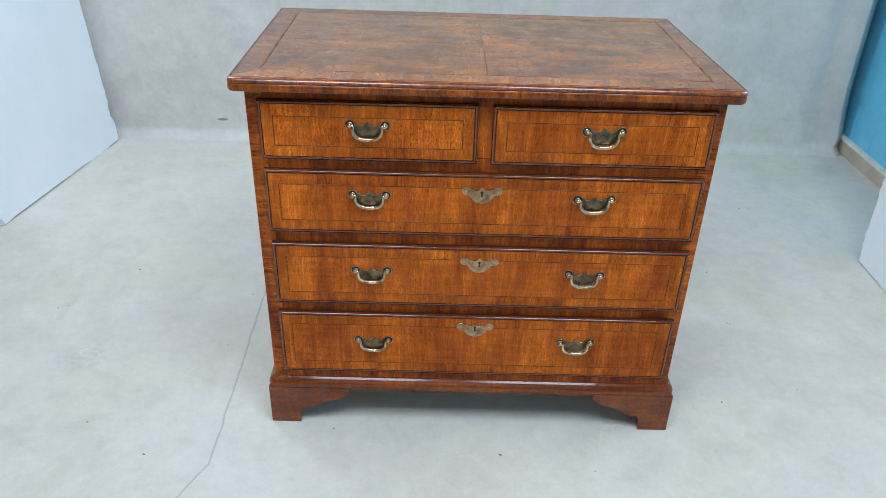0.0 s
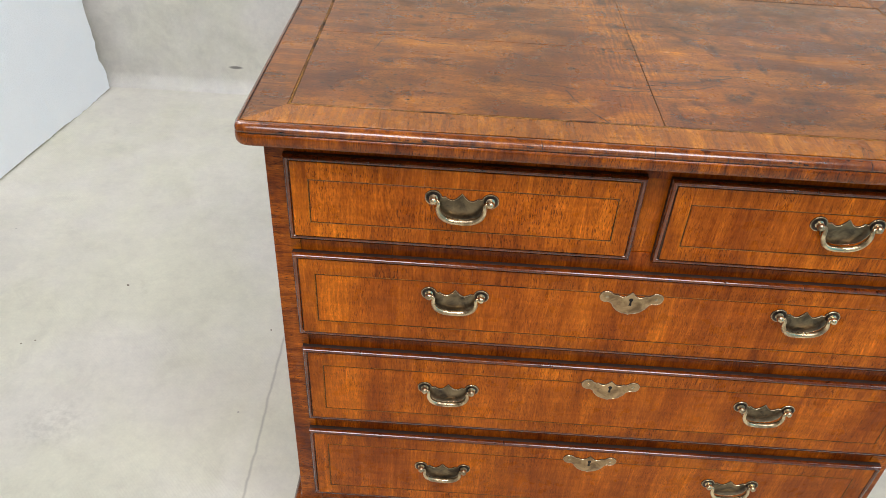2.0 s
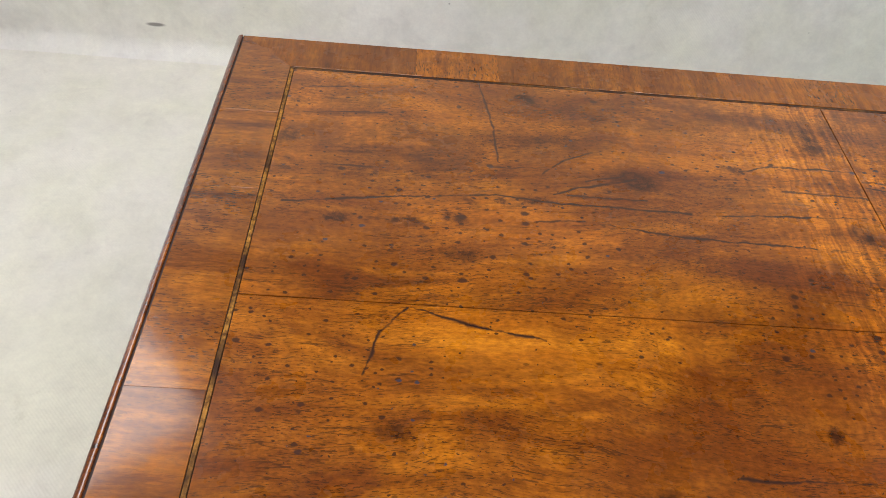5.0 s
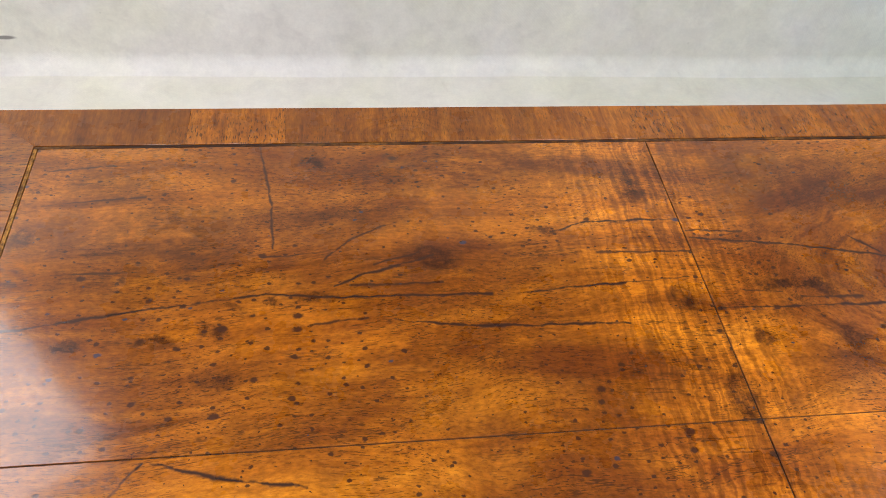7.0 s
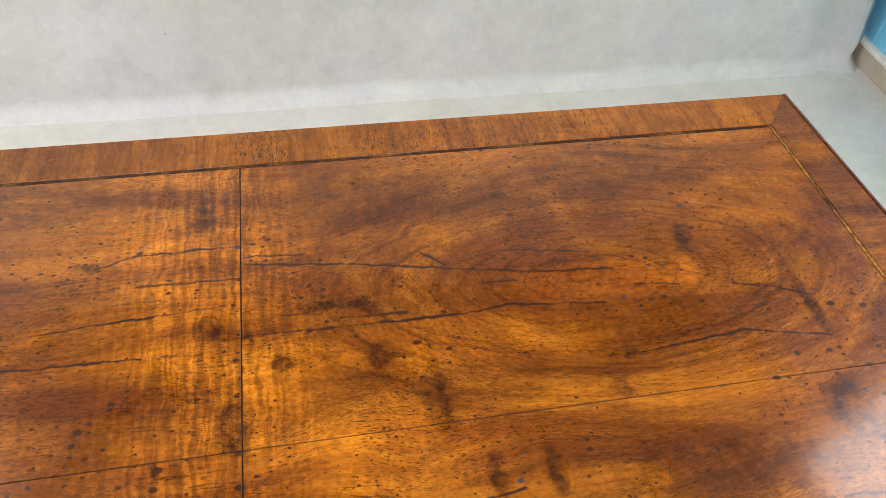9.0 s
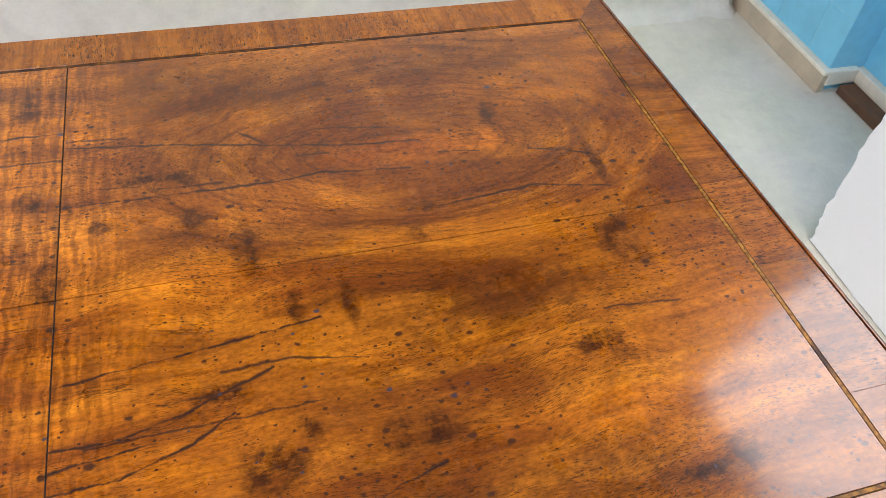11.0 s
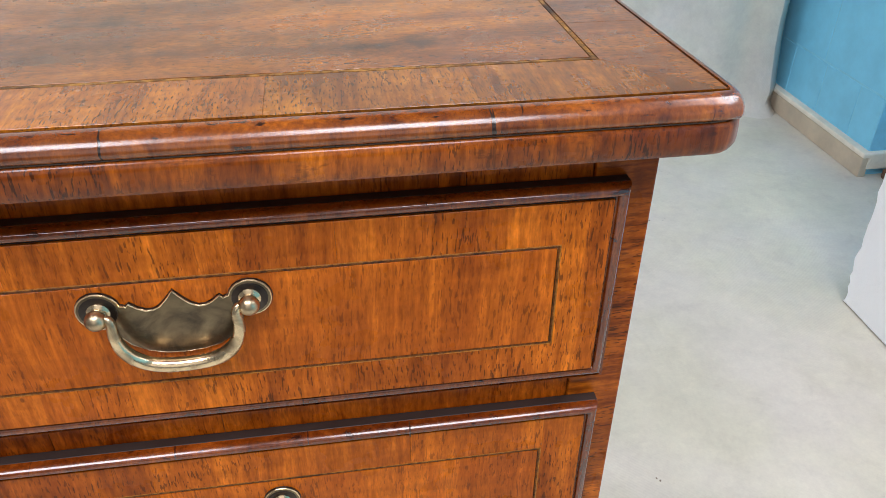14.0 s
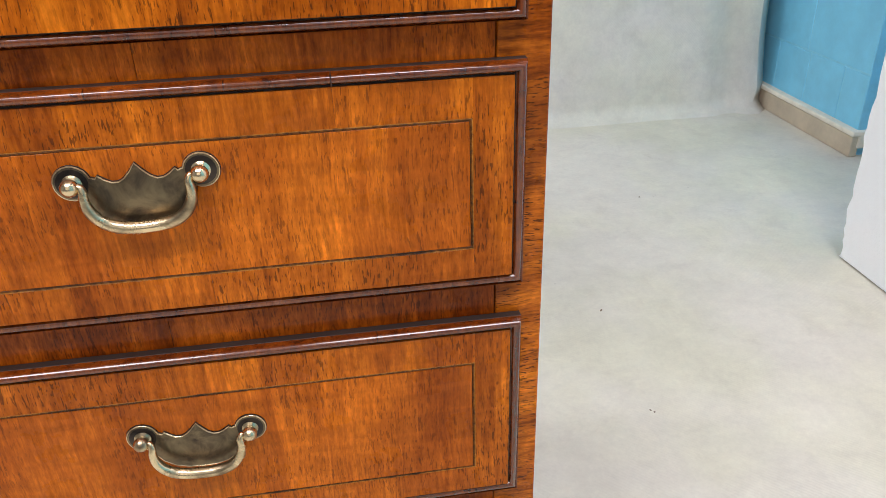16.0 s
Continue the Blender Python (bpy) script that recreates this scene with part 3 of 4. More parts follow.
def canvas(name, a, b, seam, coarse=0.10):
    """Grey-beige painted sheet with faint mottling, fine weave and specks."""
    mat, nt, bsdf = start(name)
    tex = nt.nodes.new("ShaderNodeTexCoord")
    p = tex.outputs["Object"]
    big = noise_tex(nt, p, 1.6, 4.0, 0.6, 0.4).outputs["Fac"]
    mid = noise_tex(nt, p, 9.0, 5.0, 0.65).outputs["Fac"]
    fine = noise_tex(nt, p, 160.0, 3.0, 0.6).outputs["Fac"]
    col = ramp(nt, calc(nt, "ADD", calc(nt, "MULTIPLY", big, 0.5), calc(nt, "MULTIPLY", mid, 0.5)), [(0.36, a), (0.64, b)])
    col = blend(nt, span(nt, fine, 0.3, 0.7, 0.0, 0.14), col, blend(nt, 1.0, col, (0.72, 0.72, 0.72, 1), "MULTIPLY"))
    grit = noise_tex(nt, p, 42.0, 6.0, 0.72).outputs["Fac"]
    col = blend(nt, span(nt, grit, 0.34, 0.66, 0.0, 1.0, False), blend(nt, 1.0, col, (1 - coarse, 1 - coarse, 1 - coarse * 0.9, 1), "MULTIPLY"), blend(nt, 1.0, col, (1 + 0.6 * coarse, 1 + 0.6 * coarse, 1 + 0.5 * coarse, 1), "MULTIPLY"))
    hue = noise_tex(nt, p, 2.7, 3.0, 0.6).outputs["Fac"]
    col = blend(nt, span(nt, hue, 0.36, 0.64), blend(nt, 1.0, col, (1.015, 0.997, 1.02, 1), "MULTIPLY"), blend(nt, 1.0, col, (1.0, 1.0, 0.94, 1), "MULTIPLY"))
    mott = noise_tex(nt, p, 11.0, 6.0, 0.68, 0.7).outputs["Fac"]
    col = blend(nt, span(nt, mott, 0.50, 0.68, 0.0, 5.5 * coarse), col, blend(nt, 1.0, col, (0.80, 0.78, 0.80, 1), "MULTIPLY"))
    grime = span(nt, noise_tex(nt, p, 5.0, 8.0, 0.75, 0.6).outputs["Fac"], 0.60, 0.74, 0.0, 0.42)
    col = blend(nt, grime, col, blend(nt, 1.0, col, (0.70, 0.68, 0.64, 1), "MULTIPLY"))
    speck = put(nt, "ShaderNodeTexVoronoi", Vector=p, Scale=16.0).outputs["Distance"]
    keep = noise_tex(nt, p, 5.0, 1.0).outputs["Fac"]
    speck = calc(nt, "MULTIPLY", span(nt, speck, 0.02, 0.055, 1.0, 0.0), span(nt, keep, 0.56, 0.64, 0.0, 0.6))
    col = blend(nt, speck, col, (0.16, 0.15, 0.14, 1))
    if seam:
        wob = noise_tex(nt, p, 14.0, 3.0)
        q = vec(nt, "MULTIPLY", vec(nt, "ADD", p, vec(nt, "SCALE", vec(nt, "SUBTRACT", wob.outputs["Color"], (0.5, 0.5, 0.5)), scale=0.012)), (1, 1, 0))
        seams = (((-0.582, 0.56), (-0.571, 0.21)), ((-0.571, 0.21), (-0.563, -0.136)), ((-0.563, -0.136), (-0.64, -0.32)))
        ln = most(nt, [span(nt, stroke(nt, q, a, b), 0.0, 0.004, 1.0, 0.0) for a, b in seams])
        halo = span(nt, stroke(nt, q, (-0.595, 0.45), (-0.60, -0.15)), 0.0, 0.03, 1.0, 0.0)
        col = blend(nt, calc(nt, "MULTIPLY", halo, 0.10), col, (0.9, 0.9, 0.9, 1))
        col = blend(nt, calc(nt, "MULTIPLY", ln, 0.38), col, (0.13, 0.12, 0.11, 1))
        stain = calc(nt, "MULTIPLY", spot(nt, q, (-0.975, 0.217), 0.09, 0.08), span(nt, noise_tex(nt, p, 60.0, 4.0, 0.7).outputs["Fac"], 0.35, 0.7, 0.0, 0.22))
        col = blend(nt, stain, col, (0.20, 0.18, 0.15, 1))
    else:
        # a short dark slit and a few stains near the foot of the hanging sheet
        q = vec(nt, "MULTIPLY", p, (1, 0, 1))
        rel = vec(nt, "MULTIPLY", vec(nt, "SUBTRACT", q, (-0.991, 0, 0.080)), (1 / 0.030, 0, 1 / 0.007))
        col = blend(nt, span(nt, vec(nt, "LENGTH", rel), 0.45, 1.0, 0.85, 0.0), col, (0.16, 0.15, 0.14, 1))
    weave = nt.nodes.new("ShaderNodeTexWave")
    weave.bands_direction = "DIAGONAL"
    wire(nt, p, weave.inputs["Vector"])
    weave.inputs["Scale"].default_value = 90.0
    weave.inputs["Distortion"].default_value = 1.5
    h = calc(nt, "ADD", calc(nt, "MULTIPLY", weave.outputs["Fac"], 0.35), calc(nt, "ADD", fine, mid))
    bump = put(nt, "ShaderNodeBump", Strength=0.22, Distance=0.0012, Height=h)
    wire(nt, col, bsdf.inputs["Base Color"])
    wire(nt, bump.outputs["Normal"], bsdf.inputs["Normal"])
    wire(nt, span(nt, mid, 0.3, 0.7, 0.55, 0.75), bsdf.inputs["Roughness"])
    return mat


M["floor"] = canvas("floor_sheet", (0.615, 0.600, 0.528), (0.745, 0.728, 0.640), True, 0.05)
M["floor_up"] = canvas("wall_sheet", (0.60, 0.588, 0.545), (0.75, 0.735, 0.68), False, 0.055)
M["blue"] = plain("blue_wall_paint", (0.22, 0.66, 0.95), 0.42, 0.0, 0.08, 14.0, 0.001)
M["blue_line"] = plain("blue_mortar_paint", (0.25, 0.66, 0.90), 0.5, 0.0, 0.08, 30.0, 0.001)
M["skirting"] = plain("skirting_stone_paint", (0.60, 0.51, 0.39), 0.5, 0.0, 0.15, 12.0, 0.001)
M["ledge"] = plain("ledge_cream_paint", (0.84, 0.79, 0.68), 0.5, 0.0, 0.12, 22.0, 0.001)
M["brown"] = plain("bare_brown_base", (0.13, 0.065, 0.035), 0.7, 0.0, 0.3, 30.0, 0.001)
M["room"] = plain("room_paint", (0.24, 0.235, 0.23), 0.7, 0.0, 0.05, 3.0)
M["debris"] = plain("crumbs", (0.20, 0.16, 0.12), 0.8)


def foam():
    mat, nt, bsdf = start("white_foam_board")
    tex = nt.nodes.new("ShaderNodeTexCoord")
    p = tex.outputs["Object"]
    bead = put(nt, "ShaderNodeTexVoronoi", Vector=p, Scale=260.0).outputs["Distance"]
    soft = noise_tex(nt, p, 5.0, 5.0, 0.6).outputs["Fac"]
    scuff = noise_tex(nt, vec(nt, "MULTIPLY", p, (1, 26, 5)), 1.0, 4.0, 0.65).outputs["Fac"]
    col = ramp(nt, soft, [(0.3, (0.86, 0.91, 0.96)), (0.7, (0.91, 0.945, 0.98))])
    col = blend(nt, span(nt, scuff, 0.62, 0.72, 0.0, 0.25), col, (0.88, 0.89, 0.9, 1))
    bump = put(nt, "ShaderNodeBump", Strength=0.30, Distance=0.002, Height=calc(nt, "ADD", bead, calc(nt, "MULTIPLY", soft, 3.0)))
    wire(nt, col, bsdf.inputs["Base Color"])
    wire(nt, bump.outputs["Normal"], bsdf.inputs["Normal"])
    bsdf.inputs["Roughness"].default_value = 0.7
    return mat


M["foam"] = foam()

# ---------------------------------------------------------------- mesh helpers


def finish(name, bm, material, parent=None, label="", smooth=False):
    bmesh.ops.recalc_face_normals(bm, faces=bm.faces)
    me = bpy.data.meshes.new(name)
    bm.to_mesh(me)
    bm.free()
    me.materials.append(material)
    if smooth:
        for f in me.polygons:
            f.use_smooth = True
        me.set_sharp_from_angle(angle=radians(38))
    ob = new(name, me)
    if parent is not None:
        ob.parent = parent
    if label:
        ob["label"] = label
    return ob


def part(name, bm, material, parent, label="", smooth=False):
    return finish(name, bm, material, parent, label, smooth)


def box(x0, x1, y0, y1, z0, z1, r=0.0, seg=2, bm=None):
    bm = bm or bmesh.new()
    vs = [bm.verts.new(c) for c in ((x0, y0, z0), (x1, y0, z0), (x1, y1, z0), (x0, y1, z0), (x0, y0, z1), (x1, y0, z1), (x1, y1, z1), (x0, y1, z1))]
    fs = [bm.faces.new([vs[i] for i in q]) for q in ((3, 2, 1, 0), (4, 5, 6, 7), (0, 1, 5, 4), (1, 2, 6, 5), (2, 3, 7, 6), (3, 0, 4, 7))]
    if r:
        es = {e for f in fs for e in f.edges}
        bmesh.ops.bevel(bm, geom=list(es), offset=r, segments=seg, profile=0.5, affect="EDGES")
    return bm


def leaf(points, place, low, high, chamfer=0.00010):
    """One flat piece of veneer: an outline, lifted from low to high; place(u, v, h) gives its position."""
    bm = bmesh.new()
    cx = sum(p[0] for p in points) / len(points)
    cy = sum(p[1] for p in points) / len(points)

    def inset(p):
        dx, dy = cx - p[0], cy - p[1]
        return (p[0] + chamfer * (1 if dx > 0 else -1), p[1] + chamfer * (1 if dy > 0 else -1))

    a = [bm.verts.new(place(u, v, low)) for u, v in points]
    b = [bm.verts.new(place(u, v, high - chamfer)) for u, v in points]
    c = [bm.verts.new(place(*inset(p), high)) for p in points]
    n = len(points)
    for i in range(n):
        j = (i + 1) % n
        bm.faces.new((a[i], a[j], b[j], b[i]))
        bm.faces.new((b[i], b[j], c[j], c[i]))
    bm.faces.new(c)
    return bm


def swept_frame(x0, x1, z0, z1, profile):
    """A mitred frame in the plane of the drawer fronts. profile: how far in from the edge, and the depth y."""
    bm = bmesh.new()
    rows = []
    for d, y in profile:
        worn = min(0.0093, y + 0.0029) if y < 0.0015 else y     # the lower edge is set back flatter, shaped to stay dark without a highlight
        rows.append([bm.verts.new(c) for c in ((x0 + d, worn, z0 + d), (x1 - d, worn, z0 + d), (x1 - d, y, z1 - d), (x0 + d, y, z1 - d))])
    for a, b in zip(rows, rows[1:]):
        for i in range(4):
            j = (i + 1) % 4
            bm.faces.new((a[i], a[j], b[j], b[i]))
    return bm


def swept_three(hx, front, back, profile, r0=0.004, steps=5, cap=True):
    """A moulding round the two ends and the front of a chest. profile: how far out from (hx, front), and the height z."""
    bm = bmesh.new()
    rows = []
    for o, z in profile:
        r = max(0.0005, r0 + o)
        pts = [(-hx - o, back)]
        for i in range(steps + 1):
            a = math.pi + i / steps * math.pi / 2
            pts.append((-hx - o + r + r * math.cos(a), front - o + r + r * math.sin(a)))
        for i in range(steps + 1):
            a = 1.5 * math.pi + i / steps * math.pi / 2
            pts.append((hx + o - r + r * math.cos(a), front - o + r + r * math.sin(a)))
        pts.append((hx + o, back))
        rows.append([bm.verts.new((x, y, z)) for x, y in pts])
    for a, b in zip(rows, rows[1:]):
        for i in range(len(a) - 1):
            bm.faces.new((a[i], a[i + 1], b[i + 1], b[i]))
    if cap:
        bm.faces.new(rows[0])
        bm.faces.new(list(reversed(rows[-1])))
        bm.faces.new([r[0] for r in rows] + [r[-1] for r in reversed(rows)])
    return bm


def tube(points, radii, sides=12):
    bm = bmesh.new()
    rings = []
    pts = [Vector(p) for p in points]
    for i, p in enumerate(pts):
        d = (pts[min(i + 1, len(pts) - 1)] - pts[max(i - 1, 0)]).normalized()
        side = d.cross(Vector((0, 1, 0))).normalized()
        up = side.cross(d)
        rings.append([bm.verts.new(p + radii[i] * (math.cos(a) * side + math.sin(a) * up)) for a in (k * 2 * math.pi / sides for k in range(sides))])
    for a, b in zip(rings, rings[1:]):
        for k in range(sides):
            bm.faces.new((a[k], a[(k + 1) % sides], b[(k + 1) % sides], b[k]))
    bm.faces.new(rings[0])
    bm.faces.new(list(reversed(rings[-1])))
    return bm


def plate_bm(outline, y_back, y_front, bevel):
    """A flat plate cut to an outline in x and z, with a softened front edge."""
    bm = bmesh.new()
    f = bm.faces.new([bm.verts.new((x, y_back, z)) for x, z in outline])
    ext = bmesh.ops.extrude_face_region(bm, geom=[f])
    vs = [v for v in ext["geom"] if isinstance(v, bmesh.types.BMVert)]
    bmesh.ops.translate(bm, verts=vs, vec=(0, y_front - y_back, 0))
    rim = [e for e in bm.edges if abs(e.verts[0].co.y - y_front) < 1e-6 and abs(e.verts[1].co.y - y_front) < 1e-6]
    bmesh.ops.bevel(bm, geom=rim, offset=bevel, segments=2, profile=0.5, affect="EDGES")
    bmesh.ops.triangulate(bm, faces=[f for f in bm.faces if len(f.verts) > 4])
    return bm


# ---------------------------------------------------------------- the room
BACK_Y = 1.685


def structure(ob, label, category):
    return tagged(ob, label, category, "", "structure")


floor = structure(finish("floor", box(-2.6, 2.6, -3.4, 2.2, -0.1, 0.0), M["floor"]), "pale grey painted sheet floor with specks and a faint seam", "floor")
structure(finish("ceiling", box(-2.6, 2.6, -3.4, 2.2, 2.85, 2.95), M["room"]), "plain pale ceiling", "ceiling")
structure(finish("wall_north", box(-2.6, 2.6, 2.0, 2.2, 0.0, 2.85), M["room"]), "plain grey wall behind the hanging sheet", "wall")
structure(finish("wall_west", box(-2.6, -2.2, -3.4, 2.0, 0.0, 2.85), M["room"]), "plain grey side wall", "wall")
structure(finish("wall_south", box(-2.2, 2.6, -3.4, -3.2, 0.0, 2.85), M["room"]), "plain grey rear wall", "wall")


COVE = 0.045


def backdrop_sheet():
    """A stiff grey sheet hung against the wall, its foot swept out on to the floor and its free edge curling."""
    bm = bmesh.new()
    cols, grid = 90, []
    heights = [0.0006] + [COVE * (1 - math.cos(i / 12 * math.pi / 2)) for i in range(1, 13)] + [COVE + 0.02 + 2.3 * i / 34 for i in range(35)]
    for i, z in enumerate(heights):
        row = []
        edge = 1.572 + 0.030 * math.exp(-(z / 0.16) ** 2) - 0.012 * math.exp(-((z - 0.02) / 0.03) ** 2)
        for k in range(cols + 1):
            u = k / cols
            x = -2.15 + u ** 0.8 * (edge + 2.15)
            y = BACK_Y
            if z < COVE:
                y -= COVE - math.sqrt(COVE ** 2 - (COVE - z) ** 2)
            y += 0.006 * noise.noise((x * 1.7, 0.3, z * 1.9)) + 0.0015 * noise.noise((x * 9, 0.3, z * 9))
            d = edge - x
            y += 0.020 * math.exp(-((d - 0.115) / 0.035) ** 2) - 0.012 * math.exp(-((d - 0.05) / 0.03) ** 2) + 0.024 * math.exp(-(d / 0.022) ** 2)
            row.append(bm.verts.new((x, y, z)))
        grid.append(row)
    for a, b in zip(grid, grid[1:]):
        for k in range(cols):
            bm.faces.new((a[k], a[k + 1], b[k + 1], b[k]))
    ob = finish("backdrop", bm, M["floor_up"], None, "", True)
    mod = ob.modifiers.new("thick", "SOLIDIFY")
    mod.thickness, mod.offset = 0.004, -1.0
    return structure(ob, "grey mottled backdrop sheet with a curling free edge", "backdrop")


backdrop_sheet()

# blue blockwork wall, a pier near the corner and a recess beyond it
PIER_X, RECESS_X, PIER_END, SKIRT = 1.618, 1.725, 1.275, 0.064
wall_east = structure(finish("wall_east", box(RECESS_X, 2.6, -3.2, PIER_END, 0.0, 2.85), M["blue_line"]), "bright blue painted block wall", "wall")
pier = structure(finish("wall_east_pier", box(PIER_X, 2.6, PIER_END, 2.0, 0.0, 2.85), M["blue_line"]), "bright blue painted block pier beside the corner", "wall")


def blocks(parent, x, y0, y1, z0, z1, pitch, name="block"):
    y = y1
    while y > y0 + 0.01:
        lo = max(y0, y - pitch)
        part(name, box(x - 0.0014, x + 0.001, lo + 0.0025, y - 0.0025, z0 + 0.0025, z1 - 0.0025, 0.001, 1), M["blue"], parent)
        y = lo


blocks(pier, PIER_X, PIER_END, 1.98, SKIRT, 0.205, 0.152)
blocks(pier, PIER_X, PIER_END, 1.98, 0.205, 0.425, 0.44)
blocks(pier, PIER_X, PIER_END, 1.98, 0.425, 0.645, 0.44)
blocks(pier, PIER_X, PIER_END, 1.98, 0.645, 0.865, 0.44)
for z in (0.865, 1.085, 1.305):
    blocks(pier, PIER_X, PIER_END, 1.98, z, z + 0.22, 0.44)
blocks(wall_east, RECESS_X, 0.0, PIER_END - 0.002, SKIRT, 0.205, 0.22)
for z in (0.205, 0.425, 0.645):
    blocks(wall_east, RECESS_X, 0.0, PIER_END - 0.002, z, z + 0.22, 0.44)

sk = structure(finish("baseboard", box(PIER_X - 0.020, PIER_X + 0.002, PIER_END - 0.012, 1.99, 0.0, SKIRT - 0.010, 0.003), M["skirting"]), "stone-coloured painted skirting with a cream upper edge", "skirting")
part("ledge", box(PIER_X - 0.023, PIER_X + 0.002, PIER_END - 0.016, 1.99, SKIRT - 0.010, SKIRT + 0.004, 0.004), M["ledge"], sk)
sk2 = structure(finish("baseboard_recess", box(RECESS_X - 0.022, RECESS_X + 0.002, -0.4, PIER_END - 0.001, 0.026, SKIRT, 0.003), M["ledge"]), "cream painted skirting in the recess over a bare brown foot", "skirting")
part("ledge", box(PIER_X - 0.004, RECESS_X - 0.02, PIER_END - 0.016, PIER_END + 0.004, 0.022, SKIRT + 0.003, 0.004), M["ledge"], sk2)
part("bare_foot", box(RECESS_X - 0.068, RECESS_X + 0.001, 0.2, PIER_END - 0.02, 0.0, 0.026, 0.004), M["brown"], sk2)


def foam_board(name, length, height, thick, label, seed):
    """A board of white foam with crumbled edges: it runs along y from 0 to length, its face at x = 0, its back at x = thick."""
    bm = bmesh.new()
    ny, nz = 60, 70
    faces = []
    for side in (0.0, thick):
        grid = []
        for i in range(nz + 1):
            row = []
            for k in range(ny + 1):
                v, u = height * (i / nz) ** 1.4, length * k / ny
                rough = 0.006 * noise.noise((v * 22 + seed, u * 22, side * 40)) + 0.004 * noise.noise((v * 70, u * 70 + seed, side * 60))
                yy, zz = u, v
                if k in (0, ny):
                    yy += rough * (1.3 + 2.0 * math.exp(-v / 0.12))
                if i == nz:
                    zz += rough
                corner = 0.03 * math.exp(-((u / 0.02) ** 2 + (v / 0.02) ** 2))
                row.append(bm.verts.new((side + 0.0018 * noise.noise((v * 6, u * 6, seed)), yy + corner * 0.4, zz if i else max(0.0, 0.003 + 0.011 * noise.noise((u * 7, seed, 0.5)) + 0.008 * noise.noise((u * 38, seed, side * 30))))))
            grid.append(row)
        for a, b in zip(grid, grid[1:]):
            for k in range(ny):
                bm.faces.new((a[k], a[k + 1], b[k + 1], b[k]))
        faces.append(grid)
    f, b = faces
    for i in range(nz):
        for k in (0, ny):
            bm.faces.new((f[i][k], f[i + 1][k], b[i + 1][k], b[i][k]))
    for k in range(ny):
        for i in (0, nz):
            bm.faces.new((f[i][k], f[i][k + 1], b[i][k + 1], b[i][k]))
    ob = finish(name, bm, M["foam"], None, "", True)
    return tagged(ob, label, "foam board", "foam boards")


left = foam_board("foam_board", 0.758, 2.25, 0.05, "white foam reflector board standing against the grey backdrop", 3.0)
left.matrix_world = Matrix.Translation((-1.511, 0.867, 0.0)) @ Matrix.Rotation(radians(-7.35), 4, "Z") @ Matrix.Rotation(radians(-4.6), 4, "Y") @ Matrix.Diagonal((-1, 1, 1, 1))
right = foam_board("foam_board", 1.25, 1.52, 0.05, "white foam reflector board with a crumbled edge near the blue wall", 9.0)
right.matrix_world = Matrix.Translation((1.262, -0.453, 0.0))


def crumbs():
    bm = bmesh.new()
    rnd = random.Random(4)
    spots = [(-0.614, 0.514), (-1.109, 0.435), (0.066, -0.091), (0.734, 0.425), (-0.981, 0.633), (0.73, 0.43), (-0.871, -0.02), (0.818, 0.155), (0.749, 0.698)]
    spots += [(rnd.uniform(-1.3, 1.2), rnd.uniform(-0.3, 1.5)) for _ in range(5)]
    for x, y in spots:
        r = rnd.uniform(0.0012, 0.0030)
        bmesh.ops.create_icosphere(bm, subdivisions=1, radius=r, matrix=Matrix.Translation((x, y, r * 0.4)) @ Matrix.Rotation(rnd.uniform(0, 3), 4, "Z") @ Matrix.Diagonal((rnd.uniform(0.8, 2.0), 1, 0.4, 1)))
    return tagged(finish("floor_crumbs", bm, M["debris"]), "scattered dark crumbs of dirt on the pale floor", "dirt", "", "stuff")


crumbs()

# ---------------------------------------------------------------- the chest of drawers
rnd = random.Random(11)
chest = new("chest_of_drawers")
tagged(chest, "antique walnut chest of five drawers with brass handles, bracket feet", "chest of drawers")

BODY_X, FACE, REAR = 0.438, 0.0095, 0.490
TOP_Z = 0.8130
# carcase
for s in (-1, 1):
    out = BODY_X - (0.003 if s > 0 else 0.0)
    a, b = sorted((s * out, s * (out - 0.018)))
    part("side_panel", box(a, b, FACE + 0.0165, REAR, 0.105, 0.787, 0.0008, 1), M["side"], chest)
    a, b = sorted((s * out, s * 0.4055))
    part("stile", box(a, b, FACE, FACE + 0.016, 0.12, 0.787, 0.0012), M["stile"], chest, "crossbanded walnut stile")
RAILS = [(0.120, 0.158), (0.300, 0.338), (0.467, 0.506), (0.627, 0.661), (0.764, 0.787)]
for z0, z1 in RAILS:
    cuts = [-0.405] + sorted(rnd.uniform(-0.36, 0.36) for _ in range(4)) + [0.405]
    base = part("rail", box(-0.405, 0.405, FACE + 0.0030, FACE + 0.05, z0, z1), M["dark"], chest)
    for a, b in zip(cuts, cuts[1:]):
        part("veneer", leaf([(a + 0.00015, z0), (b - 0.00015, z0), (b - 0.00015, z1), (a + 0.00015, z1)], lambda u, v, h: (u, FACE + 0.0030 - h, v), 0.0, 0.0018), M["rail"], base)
part("muntin", box(-0.024, 0.022, FACE + 0.002, FACE + 0.05, 0.6615, 0.7635, 0.001), M["cross_up"], chest)
part("back_board", box(-0.42, 0.42, REAR - 0.012, REAR, 0.105, 0.787), M["oak"], chest)
part("bottom_board", box(-0.42, 0.42, FACE + 0.052, REAR - 0.0125, 0.098, 0.112), M["oak"], chest)


# ---- hardware outlines, millimetres from the midpoint between the posts
def mirrored(half):
    """A full outline from its right half, listed from the top middle round to the bottom middle."""
    return [(x / 1000, z / 1000) for x, z in half] + [(-x / 1000, z / 1000) for x, z in reversed(half[1:-1])]


